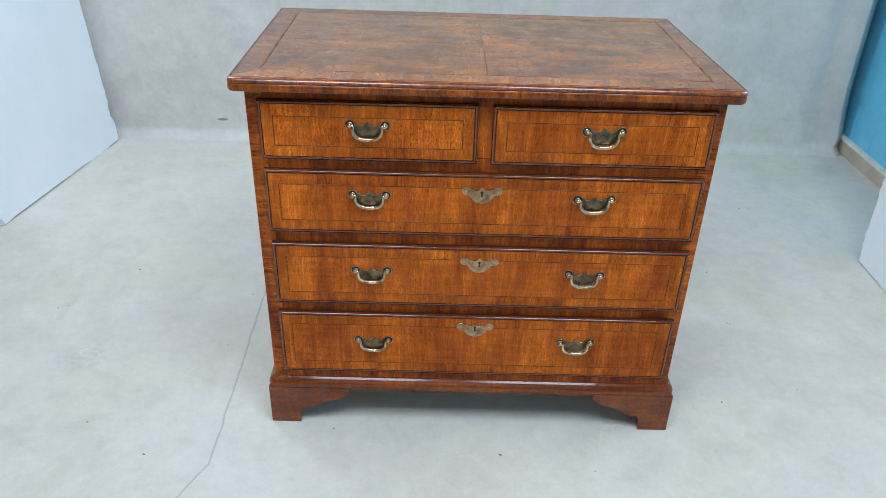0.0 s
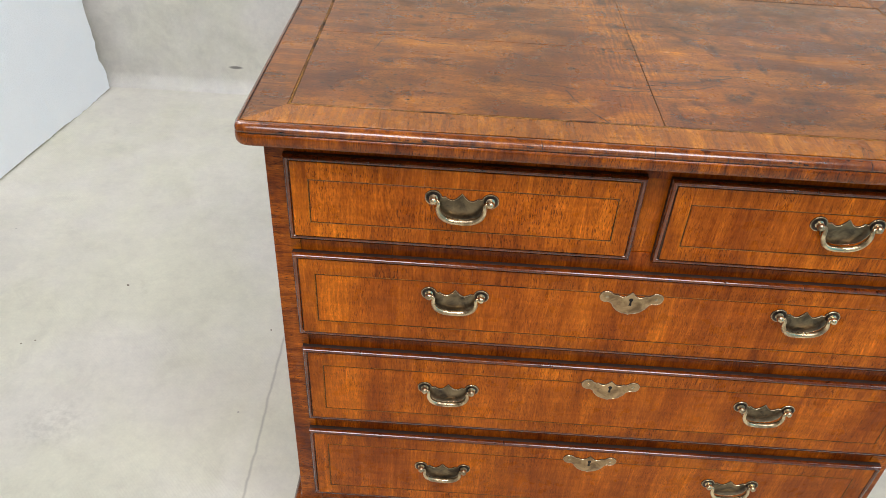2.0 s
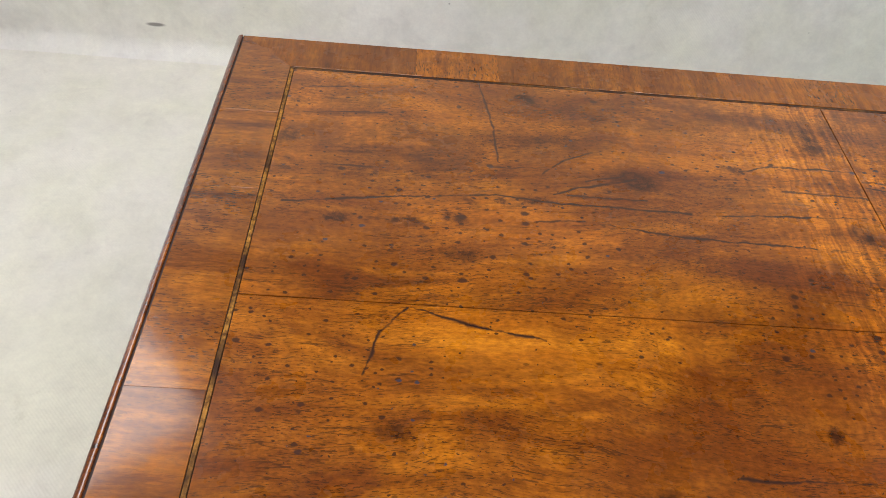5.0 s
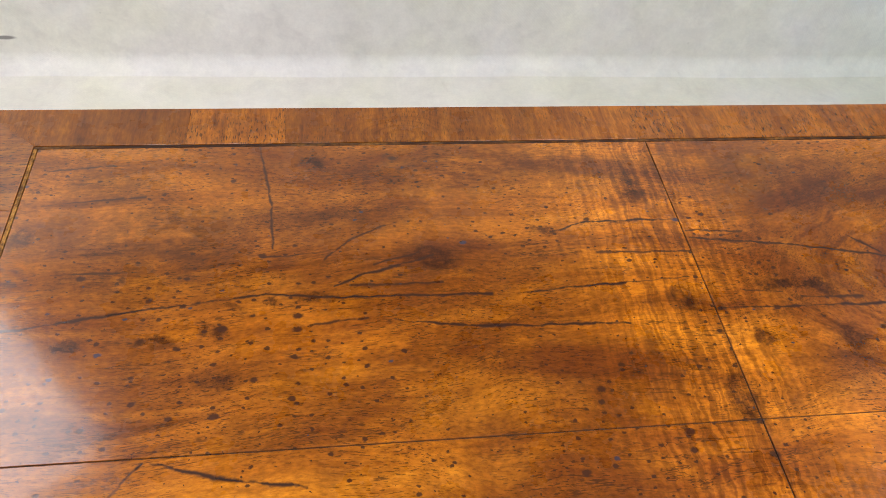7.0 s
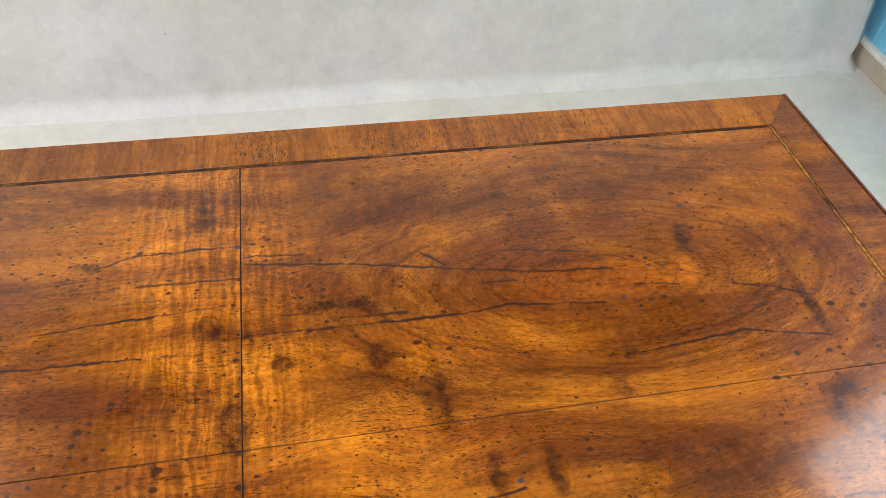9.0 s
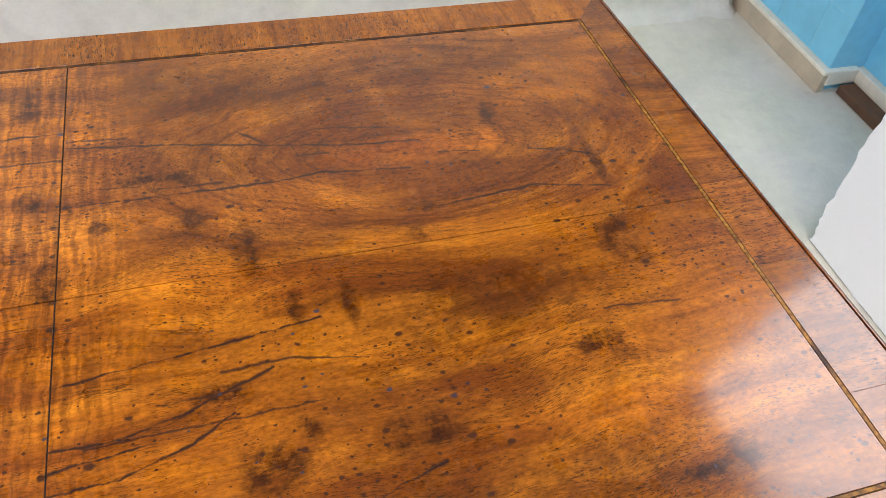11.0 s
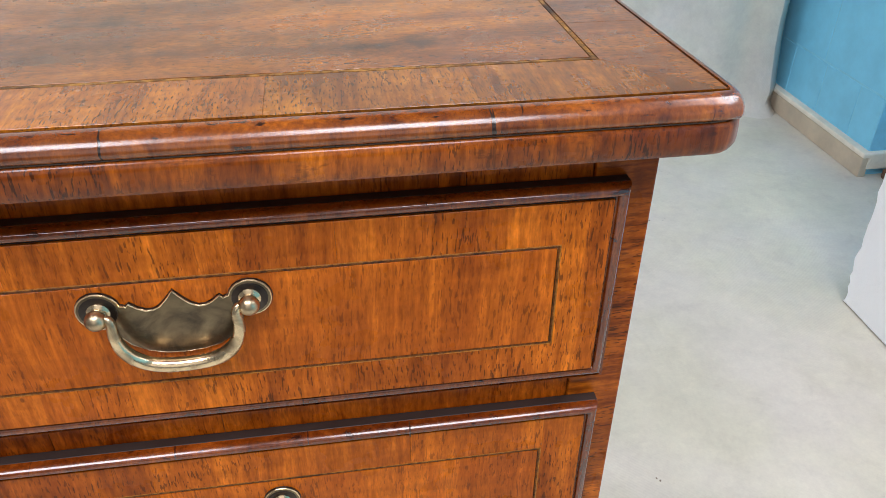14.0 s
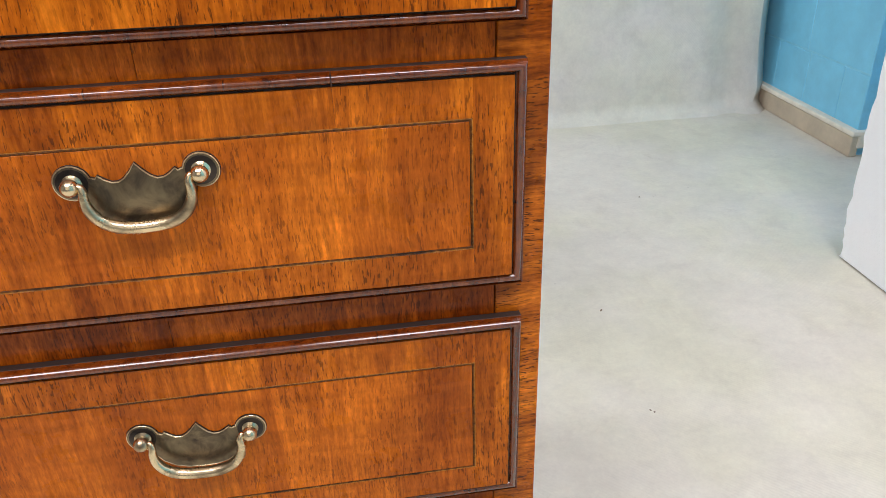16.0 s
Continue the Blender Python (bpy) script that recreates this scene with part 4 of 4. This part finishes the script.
def arc(cx, cz, r, a0, a1, n):
    return [(cx + r * math.cos(radians(a0 + (a1 - a0) * i / n)), cz + r * math.sin(radians(a0 + (a1 - a0) * i / n))) for i in range(n + 1)]


def scallop(x0, z0, x1, z1, sag, n=6):
    out = []
    for i in range(1, n):
        t = i / n
        out.append((x0 + (x1 - x0) * t, z0 + (z1 - z0) * t - sag * math.sin(math.pi * t)))
    return out


PLATE = mirrored([(0, 7.4)] + scallop(0, 7.4, 19.3, 2.6, 6.8) + [(19.3, 2.6), (20.6, 1.1), (22.4, 1.8)] + arc(32.2, 0.0, 9.2, 168, -118, 18)
                 + [(27.2, -10.6), (26.0, -14.6), (22.5, -19.4), (16.0, -23.8), (8.5, -26.0), (0, -26.6)])
ESCUTCHEON = mirrored([(0, 9.0)] + scallop(0, 9.0, 18.0, 4.6, 5.8) + [(18.0, 4.4), (19.4, 3.0), (21.6, 4.4)] + arc(30.5, 0.6, 8.2, 155, -112, 14)
                      + [(22.8, -9.4), (20.0, -15.0), (14.8, -20.6), (8.4, -24.0), (3.0, -24.8), (0, -26.0)])
KEYHOLE = mirrored(arc(0, -2.2, 2.6, 90, -50, 8) + [(1.1, -5.6), (1.7, -11.4), (0, -11.8)])
BAIL = [(-29.6, 0.0, -6.4), (-27.4, 0.2, -7.2), (-26.0, -2.4, -7.8), (-26.4, -6.4, -7.8), (-26.0, -10.8, -7.6), (-24.4, -15.2, -7.2), (-21.2, -19.6, -6.6), (-16.0, -23.2, -6.0), (-9.0, -25.2, -5.6), (0.0, -25.8, -5.4)]


def bail_bm(tilt, drop):
    pts = BAIL + [(-x, z, y) for x, z, y in reversed(BAIL[:-1])]
    fine = []
    for k in range(len(pts) - 1):
        p0, p1, p2, p3 = (Vector(pts[min(max(k + m, 0), len(pts) - 1)]) for m in (-1, 0, 1, 2))
        for t in (0.0, 1 / 3, 2 / 3):
            fine.append(tuple(0.5 * (2 * p1 + (p2 - p0) * t + (2 * p0 - 5 * p1 + 4 * p2 - p3) * t ** 2 + (3 * p1 - p0 - 3 * p2 + p3) * t ** 3)))
    pts = fine + [pts[-1]]
    n = len(pts)
    rad = [0.0013 + 0.0022 * math.sin(math.pi * i / (n - 1)) ** 0.8 for i in range(n)]
    return tube([(x / 1000, y / 1000 - tilt * -z / 1000, z * drop / 1000) for x, z, y in pts], rad, 12)


def post_bm(x):
    bm = bmesh.new()
    prof = [(0.0050, -0.0012), (0.0050, -0.0022), (0.0042, -0.0029), (0.0033, -0.0034), (0.0031, -0.0040)]
    prof += [(0.0047 * math.cos(radians(a)), -0.0070 - 0.0047 * math.sin(radians(a))) for a in (-50, -30, -10, 10, 30, 50, 70, 86)]
    rings = [[bm.verts.new((x + r * math.cos(k * math.pi / 8), y, r * math.sin(k * math.pi / 8))) for k in range(16)] for r, y in prof]
    for a, b in zip(rings, rings[1:]):
        for k in range(16):
            bm.faces.new((a[k], a[(k + 1) % 16], b[(k + 1) % 16], b[k]))
    bm.faces.new(rings[-1])
    return bm


def edge_bm(outline, y=-0.0012, r=0.00042):
    """A thin rounded rim that follows a plate's outline."""
    pts = [Vector((x, y, z)) for x, z in outline]
    bm, n, rings = bmesh.new(), len(pts), []
    for i, p in enumerate(pts):
        d = (pts[(i + 1) % n] - pts[i - 1]).normalized()
        side = d.cross(Vector((0, 1, 0)))
        rings.append([bm.verts.new(p + r * (math.cos(a) * side + math.sin(a) * Vector((0, 1, 0)))) for a in (k * math.pi / 3 for k in range(6))])
    for i in range(n):
        a, b = rings[i], rings[(i + 1) % n]
        for k in range(6):
            bm.faces.new((a[k], a[(k + 1) % 6], b[(k + 1) % 6], b[k]))
    return bm


def moved(bm, x, z, turn=0.0):
    bmesh.ops.transform(bm, matrix=Matrix.Translation((x, 0, z)) @ Matrix.Rotation(radians(turn), 4, "Y"), verts=bm.verts)
    return bm


def grown(outline, d):
    """The outline pushed out by about d all round."""
    n, out = len(outline), []
    for i, (x, z) in enumerate(outline):
        (ax, az), (bx, bz) = outline[i - 1], outline[(i + 1) % n]
        tx, tz = bx - ax, bz - az
        ln = math.hypot(tx, tz) or 1.0
        out.append((x - tz / ln * d, z + tx / ln * d))
    return out


# thin dark leaf under a plate: wax build-up and its contact shadow, painted
def wax_rim(drawer, outline, x, z, turn):
    part("wax_rim", moved(plate_bm(grown(outline, 0.0007), 0.0002, -0.0003, 0.0001), x, z, turn), M["wax_and_shade"], drawer, "old wax and painted contact shadow round the brass")


def fit_handle(drawer, x, z, turn, tilt, drop=1.0):
    wax_rim(drawer, PLATE, x, z, turn)
    part("handle_plate", moved(plate_bm(PLATE, 0.0, -0.0016, 0.0006), x, z, turn), M["brass"], drawer, "shaped aged-brass handle plate", True)
    # brighter brass along the outline stands for the edge highlight
    part("plate_edge", moved(edge_bm(PLATE), x, z, turn), M["brass_rubbed"], drawer, "thin bright rim for the plate's edge highlight", True)
    for s in (-1, 1):
        part("post_washer", moved(plate_bm([(s * 0.0321 + 0.0080 * math.cos(k * math.pi / 10), 0.0080 * math.sin(-k * math.pi / 10)) for k in range(20)], -0.0014, -0.0019, 0.0002), x, z, turn), M["tarnish"], drawer, "dark tarnish round the post", True)
        part("handle_post", moved(post_bm(s * 0.032), x, z, turn), M["brass_rubbed"], drawer, "round brass handle post", True)
    part("handle_bail", moved(bail_bm(tilt, drop), x, z, turn), M["brass_rubbed"], drawer, "brass swing handle rubbed bright", True)


def fit_escutcheon(drawer, x, z, turn):
    wax_rim(drawer, ESCUTCHEON, x, z, turn)
    part("escutcheon", moved(plate_bm(ESCUTCHEON, 0.0, -0.0014, 0.0005), x, z, turn), M["brass_pale"], drawer, "worn pale brass keyhole plate", True)
    part("plate_edge", moved(edge_bm(ESCUTCHEON, -0.0011), x, z, turn), M["brass_rubbed"], drawer, "thin bright rim for the plate's edge highlight", True)
    part("keyhole", moved(plate_bm(KEYHOLE, -0.001, -0.0018, 0.0001), x, z, turn), M["hole"], drawer, "dark keyhole")
    for s in (-1, 1):
        bm = bmesh.new()
        bmesh.ops.create_uvsphere(bm, u_segments=10, v_segments=6, radius=0.0021, matrix=Matrix.Translation((s * 0.0300, -0.0014, 0.0004)) @ Matrix.Diagonal((1, 0.45, 1, 1)))
        part("escutcheon_pin", moved(bm, x, z, turn), M["brass_rubbed"], drawer, "", True)


LIP = [(0.0, 0.0093), (0.0, 0.0045)] + [(0.0032 - 0.0032 * math.cos(radians(a)), 0.0034 - 0.0054 * math.sin(radians(a))) for a in range(0, 166, 15)] + [(0.0064, 0.0028)]


def front_leaf(drawer, name, pts, material, proud=0.0):
    return part(name, leaf(pts, lambda u, v, h: (u, 0.0016 - h, v), 0.0, 0.0016 + proud), material, drawer)


def cut_strip(a, b, shortest, longest):
    cuts = [a]
    while cuts[-1] < b - shortest * 1.5:
        cuts.append(cuts[-1] + rnd.uniform(shortest, longest))
    if cuts[-1] > b - shortest * 0.5:
        cuts.pop()
    return cuts + [b]


def drawer_front(x0, x1, z0, z1, joints, wide=0.004, mend=None, field="field"):
    """One drawer: oak box, veneered front with crossbanding and a feathered line, and a lip moulding all round."""
    d = part("drawer", box(x0 + 0.0067, x1 - 0.0067, 0.0016, 0.030, z0 + 0.0067, z1 - 0.0067), M["dark"], chest)
    # dark strip deepens the groove: old wax, with the crevice shade painted in
    part("groove_wax", swept_frame(x0, x1, z0, z1, [(0.0058, 0.0029), (0.0064, 0.0024), (0.0070, 0.0023), (0.0080, 0.0020)]), M["wax_and_shade"], d, "old wax and painted shade in the groove")
    # dark skin over the lip's back: its dirt plus the rail gap's shadow
    part("lip_dirt", swept_frame(x0, x1, z0, z1, [(-0.00015, 0.0093), (-0.00015, 0.0040), (0.0001, 0.0036)]), M["dark"], d, "old dirt and painted shade behind the lip")
    part("lip_moulding", swept_frame(x0, x1, z0, z1, LIP), M["lip"], d, "rounded dark walnut lip moulding", True)
    e, sx, st, sb, w, g = 0.0073, 0.0258, 0.0290, 0.0268, 0.0009, 0.00010
    ox0, ox1, oz0, oz1 = x0 + e, x1 - e, z0 + e, z1 - e
    ix0, ix1, iz0, iz1 = x0 + sx, x1 - sx - wide, z0 + sb, z1 - st
    # crossbanding: the end pieces run through, the others butt against them
    for lo, hi in ((oz1, iz1), (oz0, iz0)):
        cuts = cut_strip(ix0, ix1, 0.10, 0.30)
        if mend and lo == oz1:
            cuts = [c for c in cuts if c < mend - 0.06] + [mend, ix1]
        for a, b in zip(cuts, cuts[1:]):
            front_leaf(d, "crossband", [(a + 0.00004, lo), (b - 0.00004, lo), (b - 0.00004, hi), (a + 0.00004, hi)], M["cross_up"])
    for lo, hi in ((ox0, ix0), (ox1, ix1)):
        front_leaf(d, "crossband", [(lo, oz0), (lo, oz1), (hi, oz1), (hi, oz0)], M["cross_up"])
    # stringing: a thin pale line along the outside of a dark one
    f = 0.0006
    front_leaf(d, "pale_stringing", [(ix0, iz1), (ix1, iz1), (ix1, iz1 - f), (ix0, iz1 - f)], M["pale_line"])
    front_leaf(d, "pale_stringing", [(ix0, iz0), (ix1, iz0), (ix1, iz0 + f), (ix0, iz0 + f)], M["pale_line"])
    for a in (ix0, ix1 - f):
        front_leaf(d, "pale_stringing", [(a, iz0 + f), (a + f, iz0 + f), (a + f, iz1 - f), (a, iz1 - f)], M["pale_line"])
    ix0, ix1, iz0, iz1 = ix0 + f, ix1 - f, iz0 + f, iz1 - f
    front_leaf(d, "stringing", [(ix0 + g, iz1 - g), (ix1 - g, iz1 - g), (ix1 - g, iz1 - g - w), (ix0 + g, iz1 - g - w)], M["line"])
    front_leaf(d, "stringing", [(ix0 + g, iz0 + g), (ix1 - g, iz0 + g), (ix1 - g, iz0 + g + w), (ix0 + g, iz0 + g + w)], M["line"])
    for a in (ix0 + g, ix1 - g - w):
        front_leaf(d, "stringing", [(a, iz0 + g + w), (a + w, iz0 + g + w), (a + w, iz1 - g - w), (a, iz1 - g - w)], M["line"])
    q = w + 2 * g + 0.0002
    cuts = [ix0 + q] + joints + [ix1 - q]
    for a, b in zip(cuts, cuts[1:]):
        front_leaf(d, "field_veneer", [(a + 0.00008, iz0 + q), (b - 0.00008, iz0 + q), (b - 0.00008, iz1 - q), (a + 0.00008, iz1 - q)], M[field])
    return d


HX = 0.2160
d1 = drawer_front(-0.416, -0.0145, 0.6545, 0.7700, [], 0.0, field="field_curl")
fit_handle(d1, -HX, 0.7270, 1.0, 0.05, 1.05)
d2 = drawer_front(0.0125, 0.420, 0.6535, 0.7685, [])
fit_handle(d2, HX + 0.0008, 0.7258, -1.0, 0.04, 1.15)
d3 = drawer_front(-0.4155, 0.4205, 0.4990, 0.6335, [], mend=0.318)
fit_handle(d3, -HX, 0.5855, 0.5, 0.02)
fit_handle(d3, HX - 0.0005, 0.5872, -2.0, 0.06)
fit_escutcheon(d3, -0.0005, 0.5985, 0.0)
part("lip_joint", box(0.3176, 0.3183, -0.00215, 0.0030, 0.6269, 0.6336, 0.0003), M["wax_and_shade"], d3, "dark open joint in the lip")
part("lip_joint", box(0.1046, 0.1051, -0.00212, 0.0030, 0.6269, 0.6336, 0.0002), M["wax_and_shade"], d3, "dark open joint in the lip")
d4 = drawer_front(-0.4135, 0.4205, 0.3305, 0.4740, [])
fit_handle(d4, -HX, 0.4155, -0.5, 0.05)
fit_handle(d4, HX, 0.4170, 1.5, 0.12)
fit_escutcheon(d4, 0.0020, 0.4415, 1.0)
d5 = drawer_front(-0.4145, 0.4200, 0.1500, 0.3070, [0.065])
fit_handle(d5, -HX, 0.2405, 0.0, 0.0)
fit_handle(d5, HX, 0.2460, -2.5, 0.12)
fit_escutcheon(d5, 0.0, 0.2805, 0.0)

# ---- the top
OX, OY0, OY1 = 0.4490, -0.0045, 0.5095      # outer line of the crossbanding
IX, IY0, IY1 = 0.4130, 0.0370, 0.4725       # line of the stringing
top = part("top", swept_three(OX, OY0, OY1 + 0.001, [(-0.010, 0.7886), (0.0096, 0.7886), (0.0117, 0.7893), (0.0129, 0.7912), (0.0132, 0.7945), (0.0131, 0.7992), (0.0128, 0.8016), (0.0120, 0.8027),
           (0.0114, 0.8031), (0.0108, 0.8032), (0.0106, 0.8037), (-0.0010, 0.8112)]), M["fascia"], chest, "overhanging walnut top with a moulded edge", True)
part("quirk_wax", swept_three(OX, OY0, OY1 + 0.001, [(0.0100, 0.8033), (0.0113, 0.8035), (0.0114, 0.8041), (0.0100, 0.8044)], cap=False), M["wax_and_shade"], top, "dark line under the bead")
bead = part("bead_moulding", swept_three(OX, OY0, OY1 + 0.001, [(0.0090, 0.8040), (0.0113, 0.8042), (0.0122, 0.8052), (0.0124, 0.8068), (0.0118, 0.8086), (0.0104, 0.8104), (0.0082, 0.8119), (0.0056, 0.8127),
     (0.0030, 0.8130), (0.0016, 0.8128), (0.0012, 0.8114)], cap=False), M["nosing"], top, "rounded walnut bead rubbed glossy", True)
# the bead's ends take a darker copy: their shade and old dirt as colour
bead.data.materials.append(M["nosing_end_shaded"])
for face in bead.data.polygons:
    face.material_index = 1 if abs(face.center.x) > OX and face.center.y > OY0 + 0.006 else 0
top.matrix_basis = Matrix.Translation((0, 0, 0.80)) @ Matrix.Rotation(radians(0.5), 4, "Z") @ Matrix.Rotation(radians(0.25), 4, "Y") @ Matrix.Translation((0, 0, -0.80))
part("top_core", box(-OX - 0.0014, OX + 0.0014, OY0 - 0.0014, OY1, 0.8110, 0.8119), M["dark"], top)


def top_leaf(name, pts, material):
    return part(name, leaf(pts, lambda u, v, h: (u, v, h), 0.8114, TOP_Z + rnd.uniform(-0.00008, 0.00008), 0.0001), material, top)


def band_along_x(y_out, y_in, cuts, material):
    for k, (a, b) in enumerate(zip(cuts, cuts[1:])):
        ia = -IX if k == 0 else a
        ib = IX if k == len(cuts) - 2 else b
        top_leaf("crossband", [(a + 0.00003, y_out), (b - 0.00003, y_out), (ib - 0.00003, y_in), (ia + 0.00003, y_in)], material[k] if isinstance(material, list) else material)


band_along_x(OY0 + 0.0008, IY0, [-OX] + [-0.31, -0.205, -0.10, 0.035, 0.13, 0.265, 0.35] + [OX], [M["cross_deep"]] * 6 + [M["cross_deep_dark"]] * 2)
band_along_x(OY1, IY1, [-OX, -0.318, -0.253, -0.074, 0.12, 0.30, OX], [M["cross_back_dark"], M["cross_back"], M["cross_back_dark"], M["cross_back"], M["cross_back"], M["cross_back"]])
for s in (-1, 1):
    cuts = [OY0 + 0.0008, 0.09, 0.185, 0.26, 0.335, 0.415, OY1]
    for k, (a, b) in enumerate(zip(cuts, cuts[1:])):
        ia = IY0 if k == 0 else a
        ib = IY1 if k == len(cuts) - 2 else b
        top_leaf("crossband", [(s * (OX - 0.0016), a + 0.00004), (s * (OX - 0.0016), b - 0.00004), (s * IX, ib - 0.00004), (s * IX, ia + 0.00004)], M["cross_side"])
W, G = 0.0023, 0.0006
top_leaf("stringing", [(-IX + G, IY0 + G), (IX - G, IY0 + G), (IX - G, IY0 + G + W), (-IX + G, IY0 + G + W)], M["string"])
top_leaf("stringing", [(-IX + G, IY1 - G), (IX - G, IY1 - G), (IX - G, IY1 - G - W), (-IX + G, IY1 - G - W)], M["string_dark"])
for s in (-1, 1):
    top_leaf("stringing", [(s * (IX - G), IY0 + G + W), (s * (IX - G), IY1 - G - W), (s * (IX - G - W), IY1 - G - W), (s * (IX - G - W), IY0 + G + W)], M["string"])
Q = W + 2 * G
JX, JY = 0.0008, 0.2480
for x0, x1 in ((-IX + Q, JX - 0.00045), (JX + 0.0005, IX - Q)):
    for y0, y1 in ((IY0 + Q, JY - 0.00038), (JY + 0.00038, IY1 - Q)):
        top_leaf("field_veneer", [(x0, y0), (x1, y0), (x1, y1), (x0, y1)], M["top", x0 > -0.1, y0 > 0.2])

# the top is not quite square: its right end runs in towards the back
for ob in (top, *top.children):
    for v in ob.data.vertices:
        o = abs(v.co.x) - OX
        if ob.name.startswith(("bead_moulding", "crossband", "top_core")) and o > -0.002:
            v.co.x = math.copysign(OX + 0.0060 + max(o, -0.0016) * 0.52, v.co.x)
        if v.co.x > 0.43:
            v.co.x += 0.0005 - 0.0125 * max(0.0, v.co.y) / 0.5

# ---- the base: moulding, apron and bracket feet
PLX, PLY = 0.4530, -0.001
part("base_moulding", swept_three(BODY_X + 0.001, 0.013, REAR, [(-0.03, 0.1022), (0.0140, 0.1022), (0.0152, 0.1036), (0.0150, 0.1080), (0.0142, 0.1130), (0.0115, 0.1185), (0.0072, 0.1232),
     (0.0036, 0.1252), (0.0026, 0.1262), (0.0022, 0.1295), (-0.002, 0.1300)]), M["base"], chest, "dark worn walnut base moulding", True)
part("apron", box(-0.30, 0.30, PLY + 0.011, PLY + 0.028, 0.0865, 0.1020, 0.0015), M["base"], chest)
BRACKET = [(0.0, 0.0), (0.066, 0.0), (0.069, 0.034), (0.075, 0.041), (0.084, 0.039), (0.093, 0.042), (0.108, 0.053), (0.128, 0.062), (0.150, 0.068), (0.164, 0.073), (0.172, 0.082), (0.180, 0.0875), (0.180, 0.102), (0.0, 0.102)]


def bracket_foot(s, front):
    bm = bmesh.new()
    y_out = PLY if front else REAR
    step = 0.018 if front else -0.018
    f = bm.faces.new([bm.verts.new((s * (PLX - u), y_out, v)) for u, v in BRACKET])
    ext = bmesh.ops.extrude_face_region(bm, geom=[f])
    bmesh.ops.translate(bm, verts=[v for v in ext["geom"] if isinstance(v, bmesh.types.BMVert)], vec=(0, step, 0))
    f = bm.faces.new([bm.verts.new((s * PLX, y_out + (step + (u if front else -u)) * 1.0, v)) for u, v in BRACKET])
    ext = bmesh.ops.extrude_face_region(bm, geom=[f])
    bmesh.ops.translate(bm, verts=[v for v in ext["geom"] if isinstance(v, bmesh.types.BMVert)], vec=(-s * 0.018, 0, 0))
    bmesh.ops.bevel(bm, geom=[e for e in bm.edges if e.calc_face_angle(0) > 0.9], offset=0.0013, segments=2, profile=0.5, affect="EDGES")
    return part("bracket_foot", bm, M["base"], chest, "shaped dark walnut bracket foot")


for s in (-1, 1):
    for front in (True, False):
        bracket_foot(s, front)
